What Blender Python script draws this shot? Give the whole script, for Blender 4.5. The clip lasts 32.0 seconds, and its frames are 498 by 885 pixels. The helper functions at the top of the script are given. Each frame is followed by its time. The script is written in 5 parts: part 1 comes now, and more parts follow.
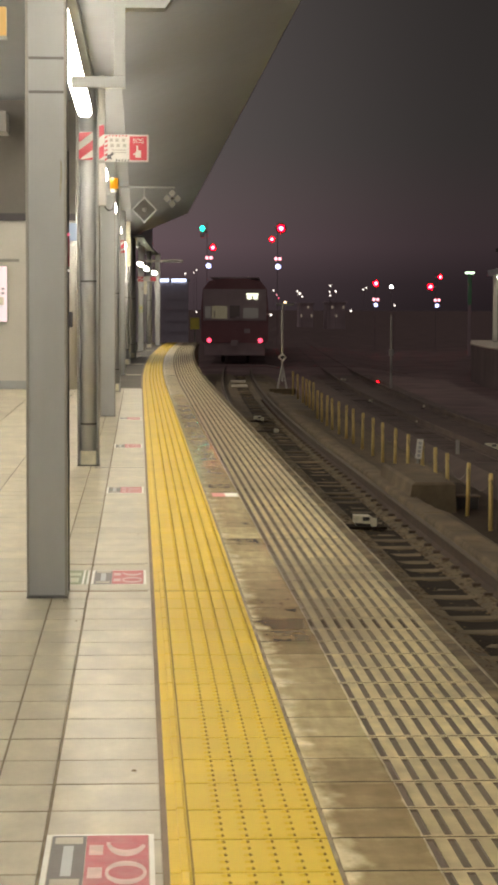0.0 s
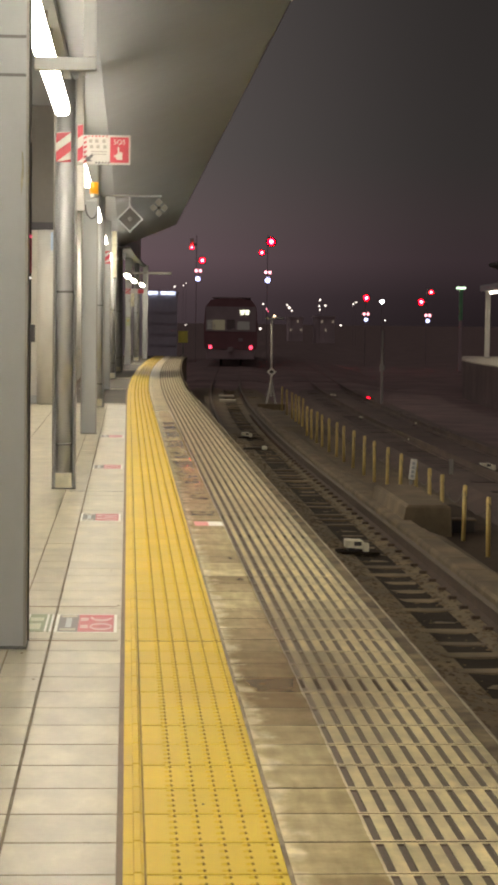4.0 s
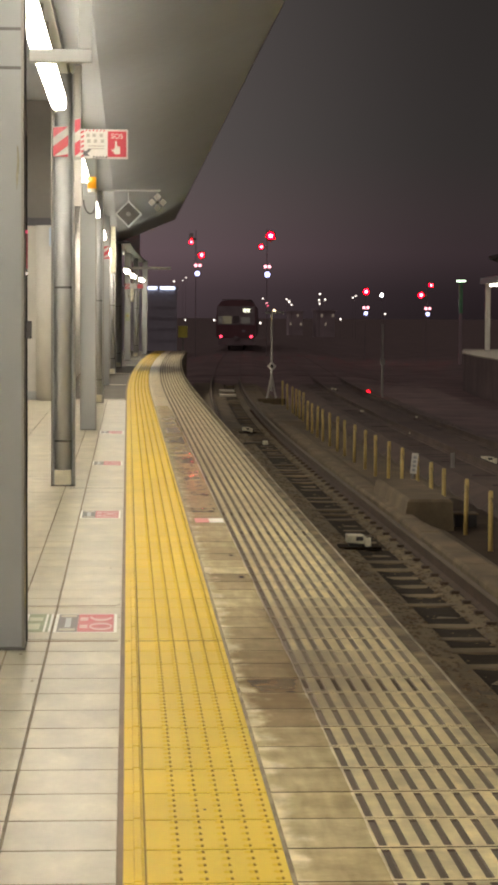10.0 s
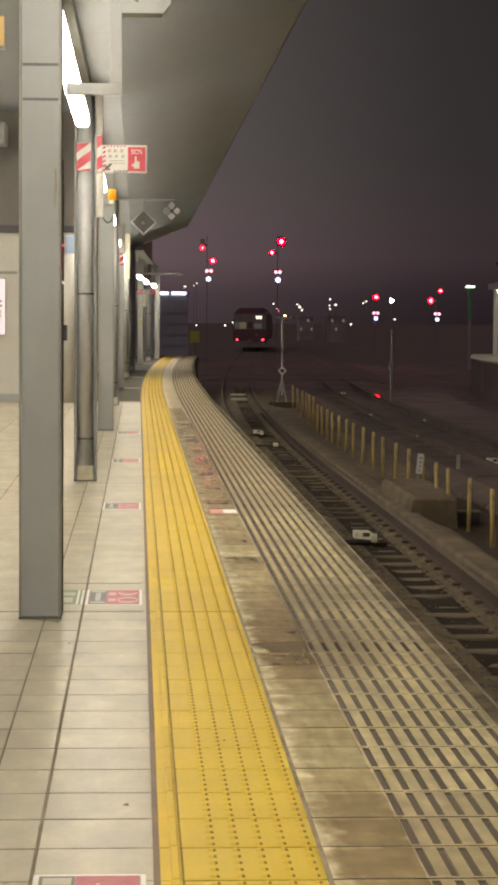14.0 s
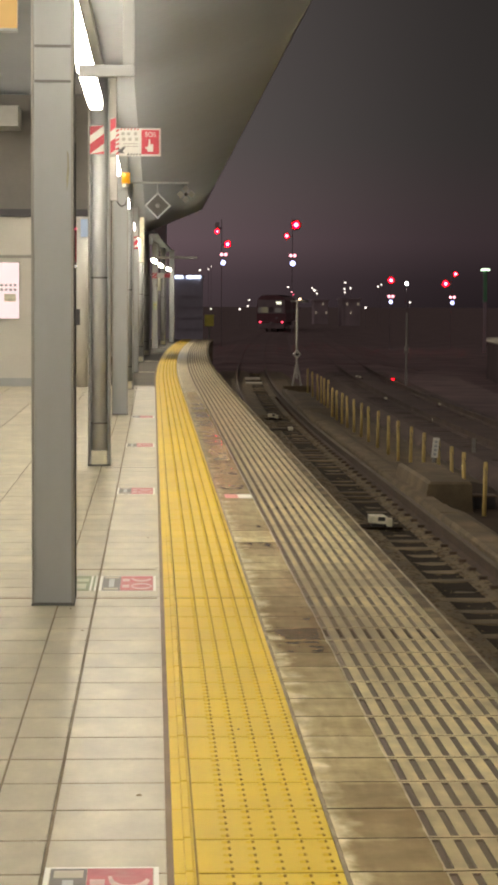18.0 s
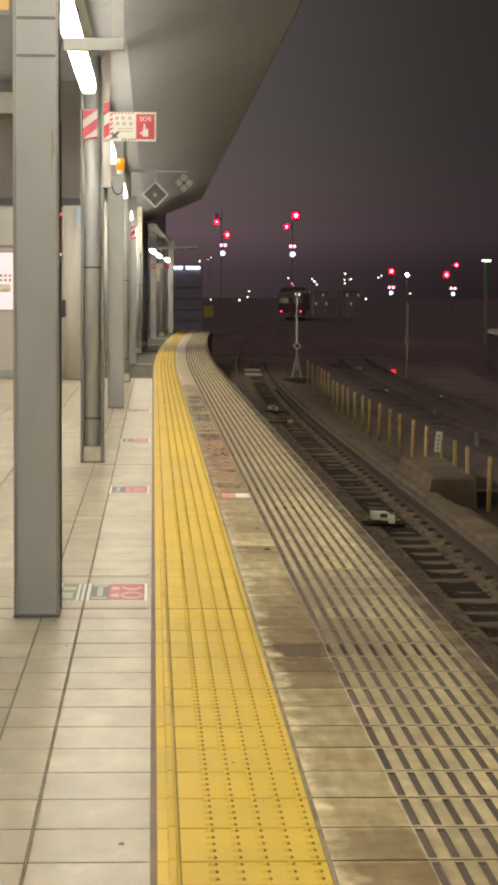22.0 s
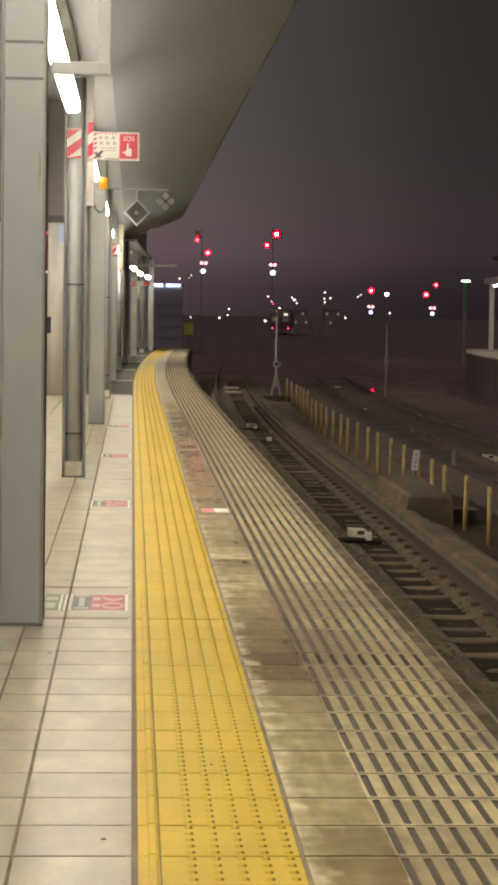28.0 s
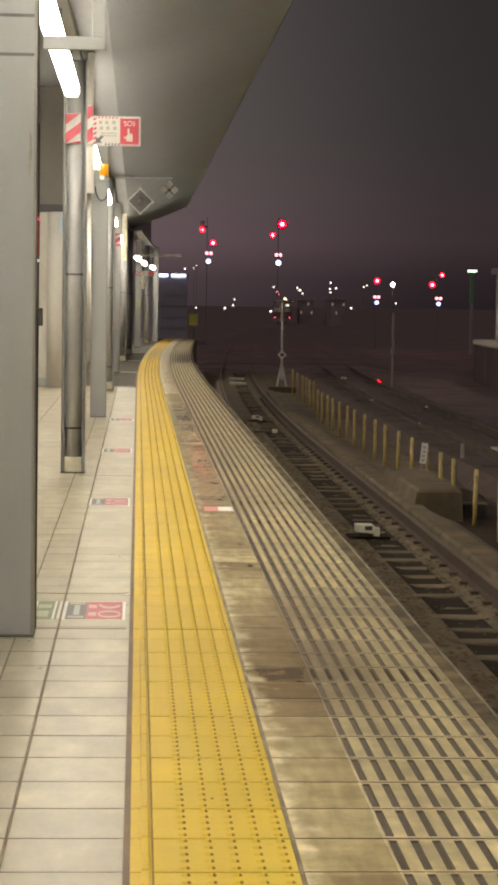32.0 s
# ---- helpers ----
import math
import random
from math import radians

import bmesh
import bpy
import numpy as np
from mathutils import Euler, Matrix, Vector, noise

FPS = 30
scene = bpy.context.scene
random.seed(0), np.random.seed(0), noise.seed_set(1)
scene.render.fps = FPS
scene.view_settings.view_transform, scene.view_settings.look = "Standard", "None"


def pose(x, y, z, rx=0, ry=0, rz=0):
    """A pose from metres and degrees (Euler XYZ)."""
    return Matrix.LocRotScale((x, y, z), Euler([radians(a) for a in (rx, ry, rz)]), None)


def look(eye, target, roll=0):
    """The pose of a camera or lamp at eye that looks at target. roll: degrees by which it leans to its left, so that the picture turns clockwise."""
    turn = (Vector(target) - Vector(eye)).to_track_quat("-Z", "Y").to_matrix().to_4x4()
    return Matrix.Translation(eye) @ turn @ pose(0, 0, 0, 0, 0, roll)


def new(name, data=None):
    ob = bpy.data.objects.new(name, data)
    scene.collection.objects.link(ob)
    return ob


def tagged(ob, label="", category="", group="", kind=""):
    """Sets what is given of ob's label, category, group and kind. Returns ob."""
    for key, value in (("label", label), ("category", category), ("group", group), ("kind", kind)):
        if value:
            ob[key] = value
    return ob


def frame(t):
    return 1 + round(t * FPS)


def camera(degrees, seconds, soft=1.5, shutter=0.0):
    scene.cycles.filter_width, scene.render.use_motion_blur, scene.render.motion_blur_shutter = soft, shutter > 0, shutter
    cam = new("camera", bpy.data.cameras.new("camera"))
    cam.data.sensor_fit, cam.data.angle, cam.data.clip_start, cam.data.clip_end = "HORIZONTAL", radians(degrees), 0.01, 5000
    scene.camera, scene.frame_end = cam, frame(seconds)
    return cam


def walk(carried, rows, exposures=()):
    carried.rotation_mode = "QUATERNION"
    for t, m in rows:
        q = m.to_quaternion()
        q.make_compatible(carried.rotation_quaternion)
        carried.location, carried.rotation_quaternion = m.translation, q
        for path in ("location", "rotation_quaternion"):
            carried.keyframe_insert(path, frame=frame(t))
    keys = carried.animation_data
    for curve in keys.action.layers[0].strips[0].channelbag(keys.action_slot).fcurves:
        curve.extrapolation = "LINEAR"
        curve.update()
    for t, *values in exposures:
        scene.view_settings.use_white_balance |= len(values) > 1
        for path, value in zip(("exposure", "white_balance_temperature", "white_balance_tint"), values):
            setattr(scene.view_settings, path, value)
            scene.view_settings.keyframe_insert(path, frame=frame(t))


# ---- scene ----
# A night railway platform: a long straight platform that bends to the right, tracks, signals and a departing train.
DEGREES = 13.9
cam = camera(DEGREES, 32.0, soft=3.5)
# seconds, eye, aim, roll
PATH = [
    (0.0, (-0.0489, -0.7343, 1.3181), (0.4932, 9.2291, 0.6583), 0.230),
    (0.5, (-0.0478, -0.7200, 1.3184), (0.4840, 9.2447, 0.6684), 0.328),
    (1.0, (-0.0478, -0.7193, 1.3181), (0.4778, 9.2469, 0.6869), 0.518),
    (1.5, (-0.0473, -0.7118, 1.3181), (0.4882, 9.2550, 0.7046), 0.728),
    (2.0, (0.0001, -0.0081, 1.3206), (0.5459, 9.9559, 0.6721), 0.912),
    (2.5, (0.0285, 0.3998, 1.3229), (0.5811, 10.3619, 0.6515), 1.088),
    (3.0, (0.0346, 0.5008, 1.3246), (0.6036, 10.4627, 0.6638), 1.174),
    (3.5, (0.0362, 0.5165, 1.3223), (0.6169, 10.4798, 0.6927), 0.915),
    (5.5, (-0.0321, -0.5054, 1.3167), (0.5867, 9.4615, 0.7882), 0.539),
    (6.0, (0.0096, 0.1094, 1.3178), (0.6410, 10.0734, 0.7514), 0.414),
    (6.5, (0.0288, 0.3932, 1.3208), (0.6694, 10.3546, 0.7205), 0.455),
    (7.0, (0.0317, 0.4421, 1.3211), (0.6751, 10.4018, 0.6956), 0.468),
    (7.5, (0.0314, 0.4384, 1.3214), (0.6601, 10.3974, 0.6719), 0.395),
    (8.0, (-0.0091, -0.1205, 1.3234), (0.6072, 9.8407, 0.6947), 0.492),
    (8.5, (0.0027, 0.0234, 1.3202), (0.6041, 9.9842, 0.6724), 0.373),
    (9.0, (0.0300, 0.4062, 1.3225), (0.6274, 10.3656, 0.6494), 0.359),
    (9.5, (0.0334, 0.4624, 1.3224), (0.6305, 10.4226, 0.6603), 0.456),
    (10.0, (0.0331, 0.4696, 1.3217), (0.6285, 10.4326, 0.7012), 0.355),
    (10.5, (0.0336, 0.4768, 1.3212), (0.6315, 10.4420, 0.7403), 0.340),
    (11.0, (0.0336, 0.4761, 1.3208), (0.6239, 10.4426, 0.7556), 0.379),
    (11.5, (0.0135, 0.1767, 1.3178), (0.5924, 10.1450, 0.7716), 0.366),
    (12.0, (0.0090, 0.1035, 1.3179), (0.5730, 10.0719, 0.7586), 0.351),
    (12.5, (0.0018, 0.0105, 1.3190), (0.5517, 9.9787, 0.7436), 0.355),
    (13.0, (-0.0421, -0.6249, 1.3190), (0.5023, 9.3447, 0.7616), 0.351),
    (13.5, (-0.0415, -0.6172, 1.3192), (0.5029, 9.3517, 0.7490), 0.404),
    (15.5, (0.0113, 0.1493, 1.3192), (0.5402, 10.1114, 0.6289), 0.283),
    (16.0, (0.0111, 0.1591, 1.3198), (0.5293, 10.1204, 0.6101), 0.259),
    (16.5, (-0.0497, -0.7463, 1.3177), (0.4651, 9.2189, 0.6622), 0.304),
    (17.0, (-0.0590, -0.8864, 1.3157), (0.4473, 9.0800, 0.6707), 0.230),
    (17.5, (-0.0593, -0.8921, 1.3155), (0.4348, 9.0752, 0.6748), 0.283),
    (18.0, (-0.0258, -0.4117, 1.3207), (0.4455, 9.5543, 0.6448), 0.301),
    (18.5, (-0.0261, -0.4153, 1.3205), (0.4373, 9.5508, 0.6412), 0.333),
    (19.0, (-0.0249, -0.4002, 1.3210), (0.4274, 9.5661, 0.6368), 0.342),
    (19.5, (-0.0239, -0.3857, 1.3212), (0.4203, 9.5806, 0.6315), 0.357),
    (20.0, (-0.0195, -0.3238, 1.3221), (0.4155, 9.6417, 0.6145), 0.388),
    (20.5, (-0.0075, -0.0988, 1.3232), (0.4220, 9.8641, 0.5785), 0.537),
    (21.0, (0.0124, 0.1824, 1.3202), (0.4305, 10.1435, 0.5448), 0.479),
    (21.5, (0.0121, 0.1777, 1.3200), (0.4440, 10.1396, 0.5621), 0.448),
    (22.0, (0.0119, 0.1735, 1.3198), (0.4842, 10.1364, 0.6001), 0.346),
    (22.5, (0.0132, 0.1760, 1.3191), (0.5448, 10.1389, 0.6413), 0.354),
    (23.0, (0.0132, 0.1762, 1.3191), (0.5989, 10.1379, 0.6701), 0.409),
    (23.5, (0.0146, 0.1844, 1.3186), (0.6303, 10.1451, 0.6811), 0.445),
    (24.0, (-0.0366, -0.5360, 1.3204), (0.5955, 9.4264, 0.7279), 0.575),
    (24.5, (-0.0604, -0.9073, 1.3155), (0.5627, 9.0564, 0.7361), 0.631),
    (26.5, (0.0002, -0.0049, 1.3217), (0.5847, 9.9531, 0.6165), 0.912),
    (27.0, (0.0003, -0.0050, 1.3213), (0.5752, 9.9550, 0.6384), 0.912),
    (27.5, (-0.0003, -0.0132, 1.3210), (0.5734, 9.9490, 0.6692), 0.855),
    (28.0, (-0.0026, -0.0414, 1.3213), (0.5734, 9.9220, 0.6904), 0.874),
    (28.5, (-0.0464, -0.6983, 1.3180), (0.5263, 9.2684, 0.7386), 0.917),
    (29.0, (-0.0473, -0.7126, 1.3178), (0.5180, 9.2546, 0.7385), 0.849),
    (29.5, (-0.0480, -0.7229, 1.3178), (0.5044, 9.2444, 0.7275), 0.876),
    (30.0, (-0.0428, -0.6430, 1.3189), (0.5095, 9.3229, 0.7062), 1.006),
    (30.5, (-0.0054, -0.0739, 1.3223), (0.5394, 9.8891, 0.6579), 1.013),
    (31.0, (0.0278, 0.4254, 1.3241), (0.5674, 10.3856, 0.6148), 1.019),
    (31.5, (0.0303, 0.4723, 1.3255), (0.5742, 10.4325, 0.6195), 0.968),
    (32.0, (0.0304, 0.4733, 1.3251), (0.5800, 10.4351, 0.6464), 0.858),
]

walk(cam, [(t, look(eye, aim, roll)) for t, eye, aim, roll in PATH])

# ---------------------------------------------------------------- night sky
world = bpy.data.worlds.new("night_sky")
scene.world = world
world.use_nodes = True
wn, wl = world.node_tree.nodes, world.node_tree.links
wbg = wn["Background"]
wtc, wsep, wramp = wn.new("ShaderNodeTexCoord"), wn.new("ShaderNodeSeparateXYZ"), wn.new("ShaderNodeValToRGB")
wl.new(wtc.outputs["Generated"], wsep.inputs[0])
wl.new(wsep.outputs["Z"], wramp.inputs[0])
wramp.color_ramp.elements[0].position, wramp.color_ramp.elements[0].color = 0.0, (0.0370, 0.0256, 0.0285, 1)
wramp.color_ramp.elements[1].position, wramp.color_ramp.elements[1].color = 1.0, (0.15, 0.13, 0.125, 1)
for at_z, col in ((0.012, (0.0465, 0.0316, 0.0355, 1)), (0.03, (0.0800, 0.0535, 0.0590, 1)), (0.05, (0.077, 0.0570, 0.0580, 1)), (0.08, (0.065, 0.0555, 0.0530, 1)), (0.16, (0.056, 0.0485, 0.0460, 1))):
    wmid = wramp.color_ramp.elements.new(at_z)
    wmid.color = col
# the sky's west side is brightened to imitate lens veil around the lamps
wside, wmul = wn.new("ShaderNodeMapRange"), wn.new("ShaderNodeVectorMath")
wside.interpolation_type, wmul.operation = "SMOOTHSTEP", "MULTIPLY"
for key, val in (("From Min", -0.06), ("From Max", 0.18), ("To Min", 1.8), ("To Max", 0.50)):
    wside.inputs[key].default_value = val
wl.new(wsep.outputs["X"], wside.inputs["Value"])
wl.new(wramp.outputs[0], wmul.inputs[0])
wl.new(wside.outputs[0], wmul.inputs[1])
wl.new(wmul.outputs[0], wbg.inputs["Color"])
wbg.inputs["Strength"].default_value = 1.0
LAMP_STRENGTH = 44.5
LAMP_COLOUR = (1.0, 0.91, 0.735)

# ---------------------------------------------------------------- materials


def mat(name, base, rough=0.6, metal=0.0, vary=0.15, scale=3.0, grain=60.0, bump=0.15, piece=0.0, second=None, stain=0.0, stain_scale=1.2, stretch=(1, 1, 1), rough_vary=0.1, spec=0.5, lane=None, dirt_range=(0.38, 0.72)):
    """A procedural surface: base colour with variation at two scales, stains, a fine bump."""
    m = bpy.data.materials.new(name)
    m.use_nodes = True
    n, l = m.node_tree.nodes, m.node_tree.links
    p = n["Principled BSDF"]
    p.inputs["Metallic"].default_value = metal
    p.inputs["Specular IOR Level"].default_value = spec
    geo = n.new("ShaderNodeNewGeometry")
    sc = n.new("ShaderNodeVectorMath")
    sc.operation = "MULTIPLY"
    sc.inputs[1].default_value = stretch
    l.new(geo.outputs["Position"], sc.inputs[0])
    big, small = n.new("ShaderNodeTexNoise"), n.new("ShaderNodeTexNoise")
    for tex, s, d in ((big, scale, 4), (small, grain, 3)):
        tex.inputs["Scale"].default_value = s
        tex.inputs["Detail"].default_value = d
        l.new(sc.outputs[0], tex.inputs["Vector"])
    ramp = n.new("ShaderNodeValToRGB")
    dark = tuple(c * (1 - vary) for c in base)
    light = tuple(min(1, c * (1 + vary)) for c in base)
    ramp.color_ramp.elements[0].position, ramp.color_ramp.elements[0].color = 0.32, (*dark, 1)
    ramp.color_ramp.elements[1].position, ramp.color_ramp.elements[1].color = 0.68, (*light, 1)
    l.new(big.outputs["Fac"], ramp.inputs[0])
    colour = ramp.outputs[0]
    gm = n.new("ShaderNodeMix")
    gm.data_type, gm.blend_type = "RGBA", "MULTIPLY"
    gm.inputs["Factor"].default_value = min(1, vary * 1.6)
    l.new(colour, gm.inputs["A"])
    l.new(small.outputs["Color"], gm.inputs["B"])
    bw = n.new("ShaderNodeMapRange")
    bw.inputs["To Min"].default_value, bw.inputs["To Max"].default_value = 0.55, 1.35
    l.new(small.outputs["Fac"], bw.inputs["Value"])
    l.new(bw.outputs[0], gm.inputs["B"])
    colour = gm.outputs["Result"]
    if second:
        st = n.new("ShaderNodeTexNoise")
        st.inputs["Scale"].default_value, st.inputs["Detail"].default_value, st.inputs["Roughness"].default_value = stain_scale, 6, 0.6
        l.new(sc.outputs[0], st.inputs["Vector"])
        sr = n.new("ShaderNodeMapRange")
        sr.inputs["From Min"].default_value, sr.inputs["From Max"].default_value = dirt_range
        sr.inputs["To Max"].default_value = stain
        l.new(st.outputs["Fac"], sr.inputs["Value"])
        dirt = sr.outputs[0]
        if lane:
            sep, lr, mul = n.new("ShaderNodeSeparateXYZ"), n.new("ShaderNodeMapRange"), n.new("ShaderNodeMath")
            lr.interpolation_type, mul.operation = "SMOOTHSTEP", "MULTIPLY"
            l.new(geo.outputs["Position"], sep.inputs[0])
            l.new(sep.outputs["X"], lr.inputs["Value"])
            lr.inputs["From Min"].default_value, lr.inputs["From Max"].default_value = lane
            l.new(lr.outputs[0], mul.inputs[0])
            l.new(dirt, mul.inputs[1])
            dirt = mul.outputs[0]
        sm = n.new("ShaderNodeMix")
        sm.data_type = "RGBA"
        l.new(dirt, sm.inputs["Factor"])
        l.new(colour, sm.inputs["A"])
        sm.inputs["B"].default_value = (*second, 1)
        colour = sm.outputs["Result"]
    if piece:
        oi, hv = n.new("ShaderNodeObjectInfo"), n.new("ShaderNodeHueSaturation")
        mr = n.new("ShaderNodeMapRange")
        mr.inputs["To Min"].default_value, mr.inputs["To Max"].default_value = 1 - piece, 1 + piece
        l.new(oi.outputs["Random"], mr.inputs["Value"])
        l.new(mr.outputs[0], hv.inputs["Value"])
        l.new(colour, hv.inputs["Color"])
        colour = hv.outputs[0]
    l.new(colour, p.inputs["Base Color"])
    rr = n.new("ShaderNodeMapRange")
    rr.inputs["To Min"].default_value, rr.inputs["To Max"].default_value = max(0.03, rough - rough_vary), min(1, rough + rough_vary)
    l.new(big.outputs["Fac"], rr.inputs["Value"])
    l.new(rr.outputs[0], p.inputs["Roughness"])
    if bump:
        b = n.new("ShaderNodeBump")
        b.inputs["Strength"].default_value, b.inputs["Distance"].default_value = bump, 0.004
        l.new(small.outputs["Fac"], b.inputs["Height"])
        l.new(b.outputs[0], p.inputs["Normal"])
    return m


def glow(name, colour, strength):
    """A thing that gives off light: a lens, a tube, a lit sign."""
    m = bpy.data.materials.new(name)
    m.use_nodes = True
    p = m.node_tree.nodes["Principled BSDF"]
    p.inputs["Base Color"].default_value = (*[0.3 * c for c in colour], 1)
    p.inputs["Emission Color"].default_value = (*colour, 1)
    p.inputs["Emission Strength"].default_value = strength
    p.inputs["Roughness"].default_value = 0.3
    return m


M_TILE = mat("pale_floor_tile", (0.52, 0.465, 0.345), 0.38, vary=0.15, scale=7.0, grain=38, piece=0.08, second=(0.30, 0.262, 0.20), stain=0.48, stain_scale=4.0, stretch=(1.2, 0.6, 1))
M_YELLOW = mat("yellow_tactile_tile", (0.73, 0.505, 0.032), 0.55, vary=0.05, scale=2.5, grain=70, piece=0.02, second=(0.53, 0.355, 0.05), stain=0.22, stain_scale=1.7, rough_vary=0.04)
# dark gold for tile sides and for shade painted on the dots' flanks
M_DOTSHADEJOINT = mat("dot_shade_and_joint_gold", (0.30, 0.175, 0.016), 0.85, vary=0.2, scale=6, grain=60)

M_GOLD = mat("dark_gold_grime", (0.30, 0.19, 0.032), 0.8, vary=0.2, scale=6, grain=60)


def border_surface():
    """Damp edge tiles: pale jagged margin, brown soaked patch, pale worn ribs, painted haze far off."""
    m = bpy.data.materials.new("damp_border_tile")
    m.use_nodes = True
    n, l = m.node_tree.nodes, m.node_tree.links
    p = n["Principled BSDF"]
    geo, uv, sep, oi = n.new("ShaderNodeNewGeometry"), n.new("ShaderNodeUVMap"), n.new("ShaderNodeSeparateXYZ"), n.new("ShaderNodeObjectInfo")
    uv.uv_map = "tile"
    l.new(uv.outputs[0], sep.inputs[0])

    turn = n.new("ShaderNodeMath")
    turn.operation = "MULTIPLY"
    turn.inputs[1].default_value = 60.0
    l.new(oi.outputs["Random"], turn.inputs[0])
    shift = turn.outputs[0]

    def noise(scale, detail, stretch=(1, 1, 1), own=False):
        v, t = n.new("ShaderNodeVectorMath"), n.new("ShaderNodeTexNoise")
        v.operation = "MULTIPLY"
        v.inputs[1].default_value = stretch
        l.new(geo.outputs["Position"], v.inputs[0])
        l.new(v.outputs[0], t.inputs["Vector"])
        t.inputs["Scale"].default_value, t.inputs["Detail"].default_value = scale, detail
        if own:
            t.noise_dimensions = "4D"
            l.new(shift, t.inputs["W"])
        return t.outputs["Fac"]

    def span(value, a, b, to_a=0.0, to_b=1.0, smooth=True):
        r = n.new("ShaderNodeMapRange")
        r.interpolation_type = "SMOOTHSTEP" if smooth else "LINEAR"
        for k, x in (("From Min", a), ("From Max", b), ("To Min", to_a), ("To Max", to_b)):
            r.inputs[k].default_value = x
        l.new(value, r.inputs["Value"])
        return r.outputs[0]

    def calc(op, a, b):
        c = n.new("ShaderNodeMath")
        c.operation = op
        for k, x in ((0, a), (1, b)):
            if isinstance(x, float):
                c.inputs[k].default_value = x
            else:
                l.new(x, c.inputs[k])
        return c.outputs[0]

    def blend(fac, a, b, kind="MIX"):
        x = n.new("ShaderNodeMix")
        x.data_type, x.blend_type = "RGBA", kind
        if isinstance(fac, float):
            x.inputs["Factor"].default_value = fac
        else:
            l.new(fac, x.inputs["Factor"])
        for k, c in (("A", a), ("B", b)):
            if isinstance(c, tuple):
                x.inputs[k].default_value = (*c, 1)
            else:
                l.new(c, x.inputs[k])
        return x.outputs["Result"]

    rag, cloud, grain, soil = noise(7.5, 7, (1.2, 0.8, 1), True), noise(2.2, 6, (1.4, 1.0, 1), True), noise(55.0, 3), noise(5.0, 7, (1.5, 0.7, 1))
    tint = n.new("ShaderNodeSeparateColor")
    l.new(oi.outputs["Color"], tint.inputs[0])
    wet, film, wide = tint.outputs[0], tint.outputs[1], tint.outputs[2]
    u = calc("ADD", sep.outputs["X"], span(rag, 0.25, 0.75, -0.06, 0.06, False))
    amount = calc("MULTIPLY", wet, span(cloud, 0.30, 0.52, 0.8, 1.06))
    v = calc("ADD", sep.outputs["Y"], span(rag, 0.25, 0.75, -0.03, 0.03, False))
    ends = calc("MULTIPLY", span(v, -0.03, 0.02, 0.75, 1.0), span(v, 0.26, 0.31, 1.0, 0.7))
    place = n.new("ShaderNodeSeparateXYZ")
    l.new(geo.outputs["Position"], place.inputs[0])
    # worn: an even tint on far tiles, imitating grazing sheen and haze
    worn = span(place.outputs["Y"], 13.0, 15.5)
    soaked = calc("MULTIPLY", calc("MULTIPLY", span(u, -0.012, 0.07), span(u, 0.205, 0.27, 1.0, 0.35)), calc("MULTIPLY", amount, ends))
    pale = blend(span(cloud, 0.3, 0.7), (0.63, 0.53, 0.29), (0.84, 0.725, 0.425))
    pale = blend(span(u, 0.0, 0.06, 0.75, 0.0), pale, (0.86, 0.765, 0.54))
    streak = noise(8.0, 5, (0.8, 1.5, 1), True)
    pale = blend(0.2, pale, span(grain, 0.2, 0.8, 0.5, 1.4, False), "MULTIPLY")
    reach = calc("MAXIMUM", wide, span(sep.outputs["X"], 0.40, 0.58, 1.0, 0.06))
    grime = calc("MULTIPLY", calc("MULTIPLY", film, reach), calc("MULTIPLY", span(soil, 0.30, 0.55, 0.5, 1.0), span(u, 0.16, 0.25)))
    grime = calc("MAXIMUM", grime, calc("MULTIPLY", span(soil, 0.50, 0.66, 0.0, 0.5), span(u, 0.2, 0.3)))
    grime = calc("MAXIMUM", grime, calc("MULTIPLY", span(u, 0.60, 0.71, 0.0, 0.9), span(soil, 0.32, 0.56, 0.35, 1.0)))
    band = calc("MULTIPLY", span(v, 0.0, 0.04, 0.35, 1.0), span(v, 0.262, 0.30, 1.0, 0.35))
    grime = calc("MULTIPLY", grime, band)
    # dirt bridges the tile ends between the inner grooves, away from the platform's near end
    cell = calc("FRACT", calc("DIVIDE", calc("SUBTRACT", sep.outputs["X"], 0.229), 0.0546), 0.0)
    bridge = calc("MULTIPLY", span(cell, 0.50, 0.62, 1.0, 0.0), calc("MULTIPLY", span(u, 0.30, 0.45, 1.0, 0.0), span(sep.outputs["X"], 0.224, 0.230)))
    bridge = calc("MULTIPLY", bridge, calc("MULTIPLY", span(place.outputs["Y"], 6.6, 8.2), span(cloud, 0.30, 0.5, 0.35, 0.9)))
    hatch = noise(26.0, 4, (1.0, 0.16, 1))
    pale = blend(0.7, pale, span(hatch, 0.3, 0.7, 0.70, 1.25, False), "MULTIPLY")
    col = blend(grime, pale, (0.26, 0.218, 0.128))
    col = blend(bridge, col, (0.15, 0.112, 0.075))
    col = blend(calc("MULTIPLY", soaked, 0.95), col, (0.245, 0.172, 0.09))
    # the far tint of sheen and haze goes over the tile colour
    col = blend(calc("MULTIPLY", worn, 0.16), col, (0.35, 0.26, 0.19))
    col = blend(0.5, col, span(streak, 0.3, 0.7, 0.68, 1.3, False), "MULTIPLY")
    hv = n.new("ShaderNodeHueSaturation")
    l.new(span(oi.outputs["Random"], 0.0, 1.0, 1.22, 1.06, False), hv.inputs["Value"])
    l.new(col, hv.inputs["Color"])
    l.new(hv.outputs[0], p.inputs["Base Color"])
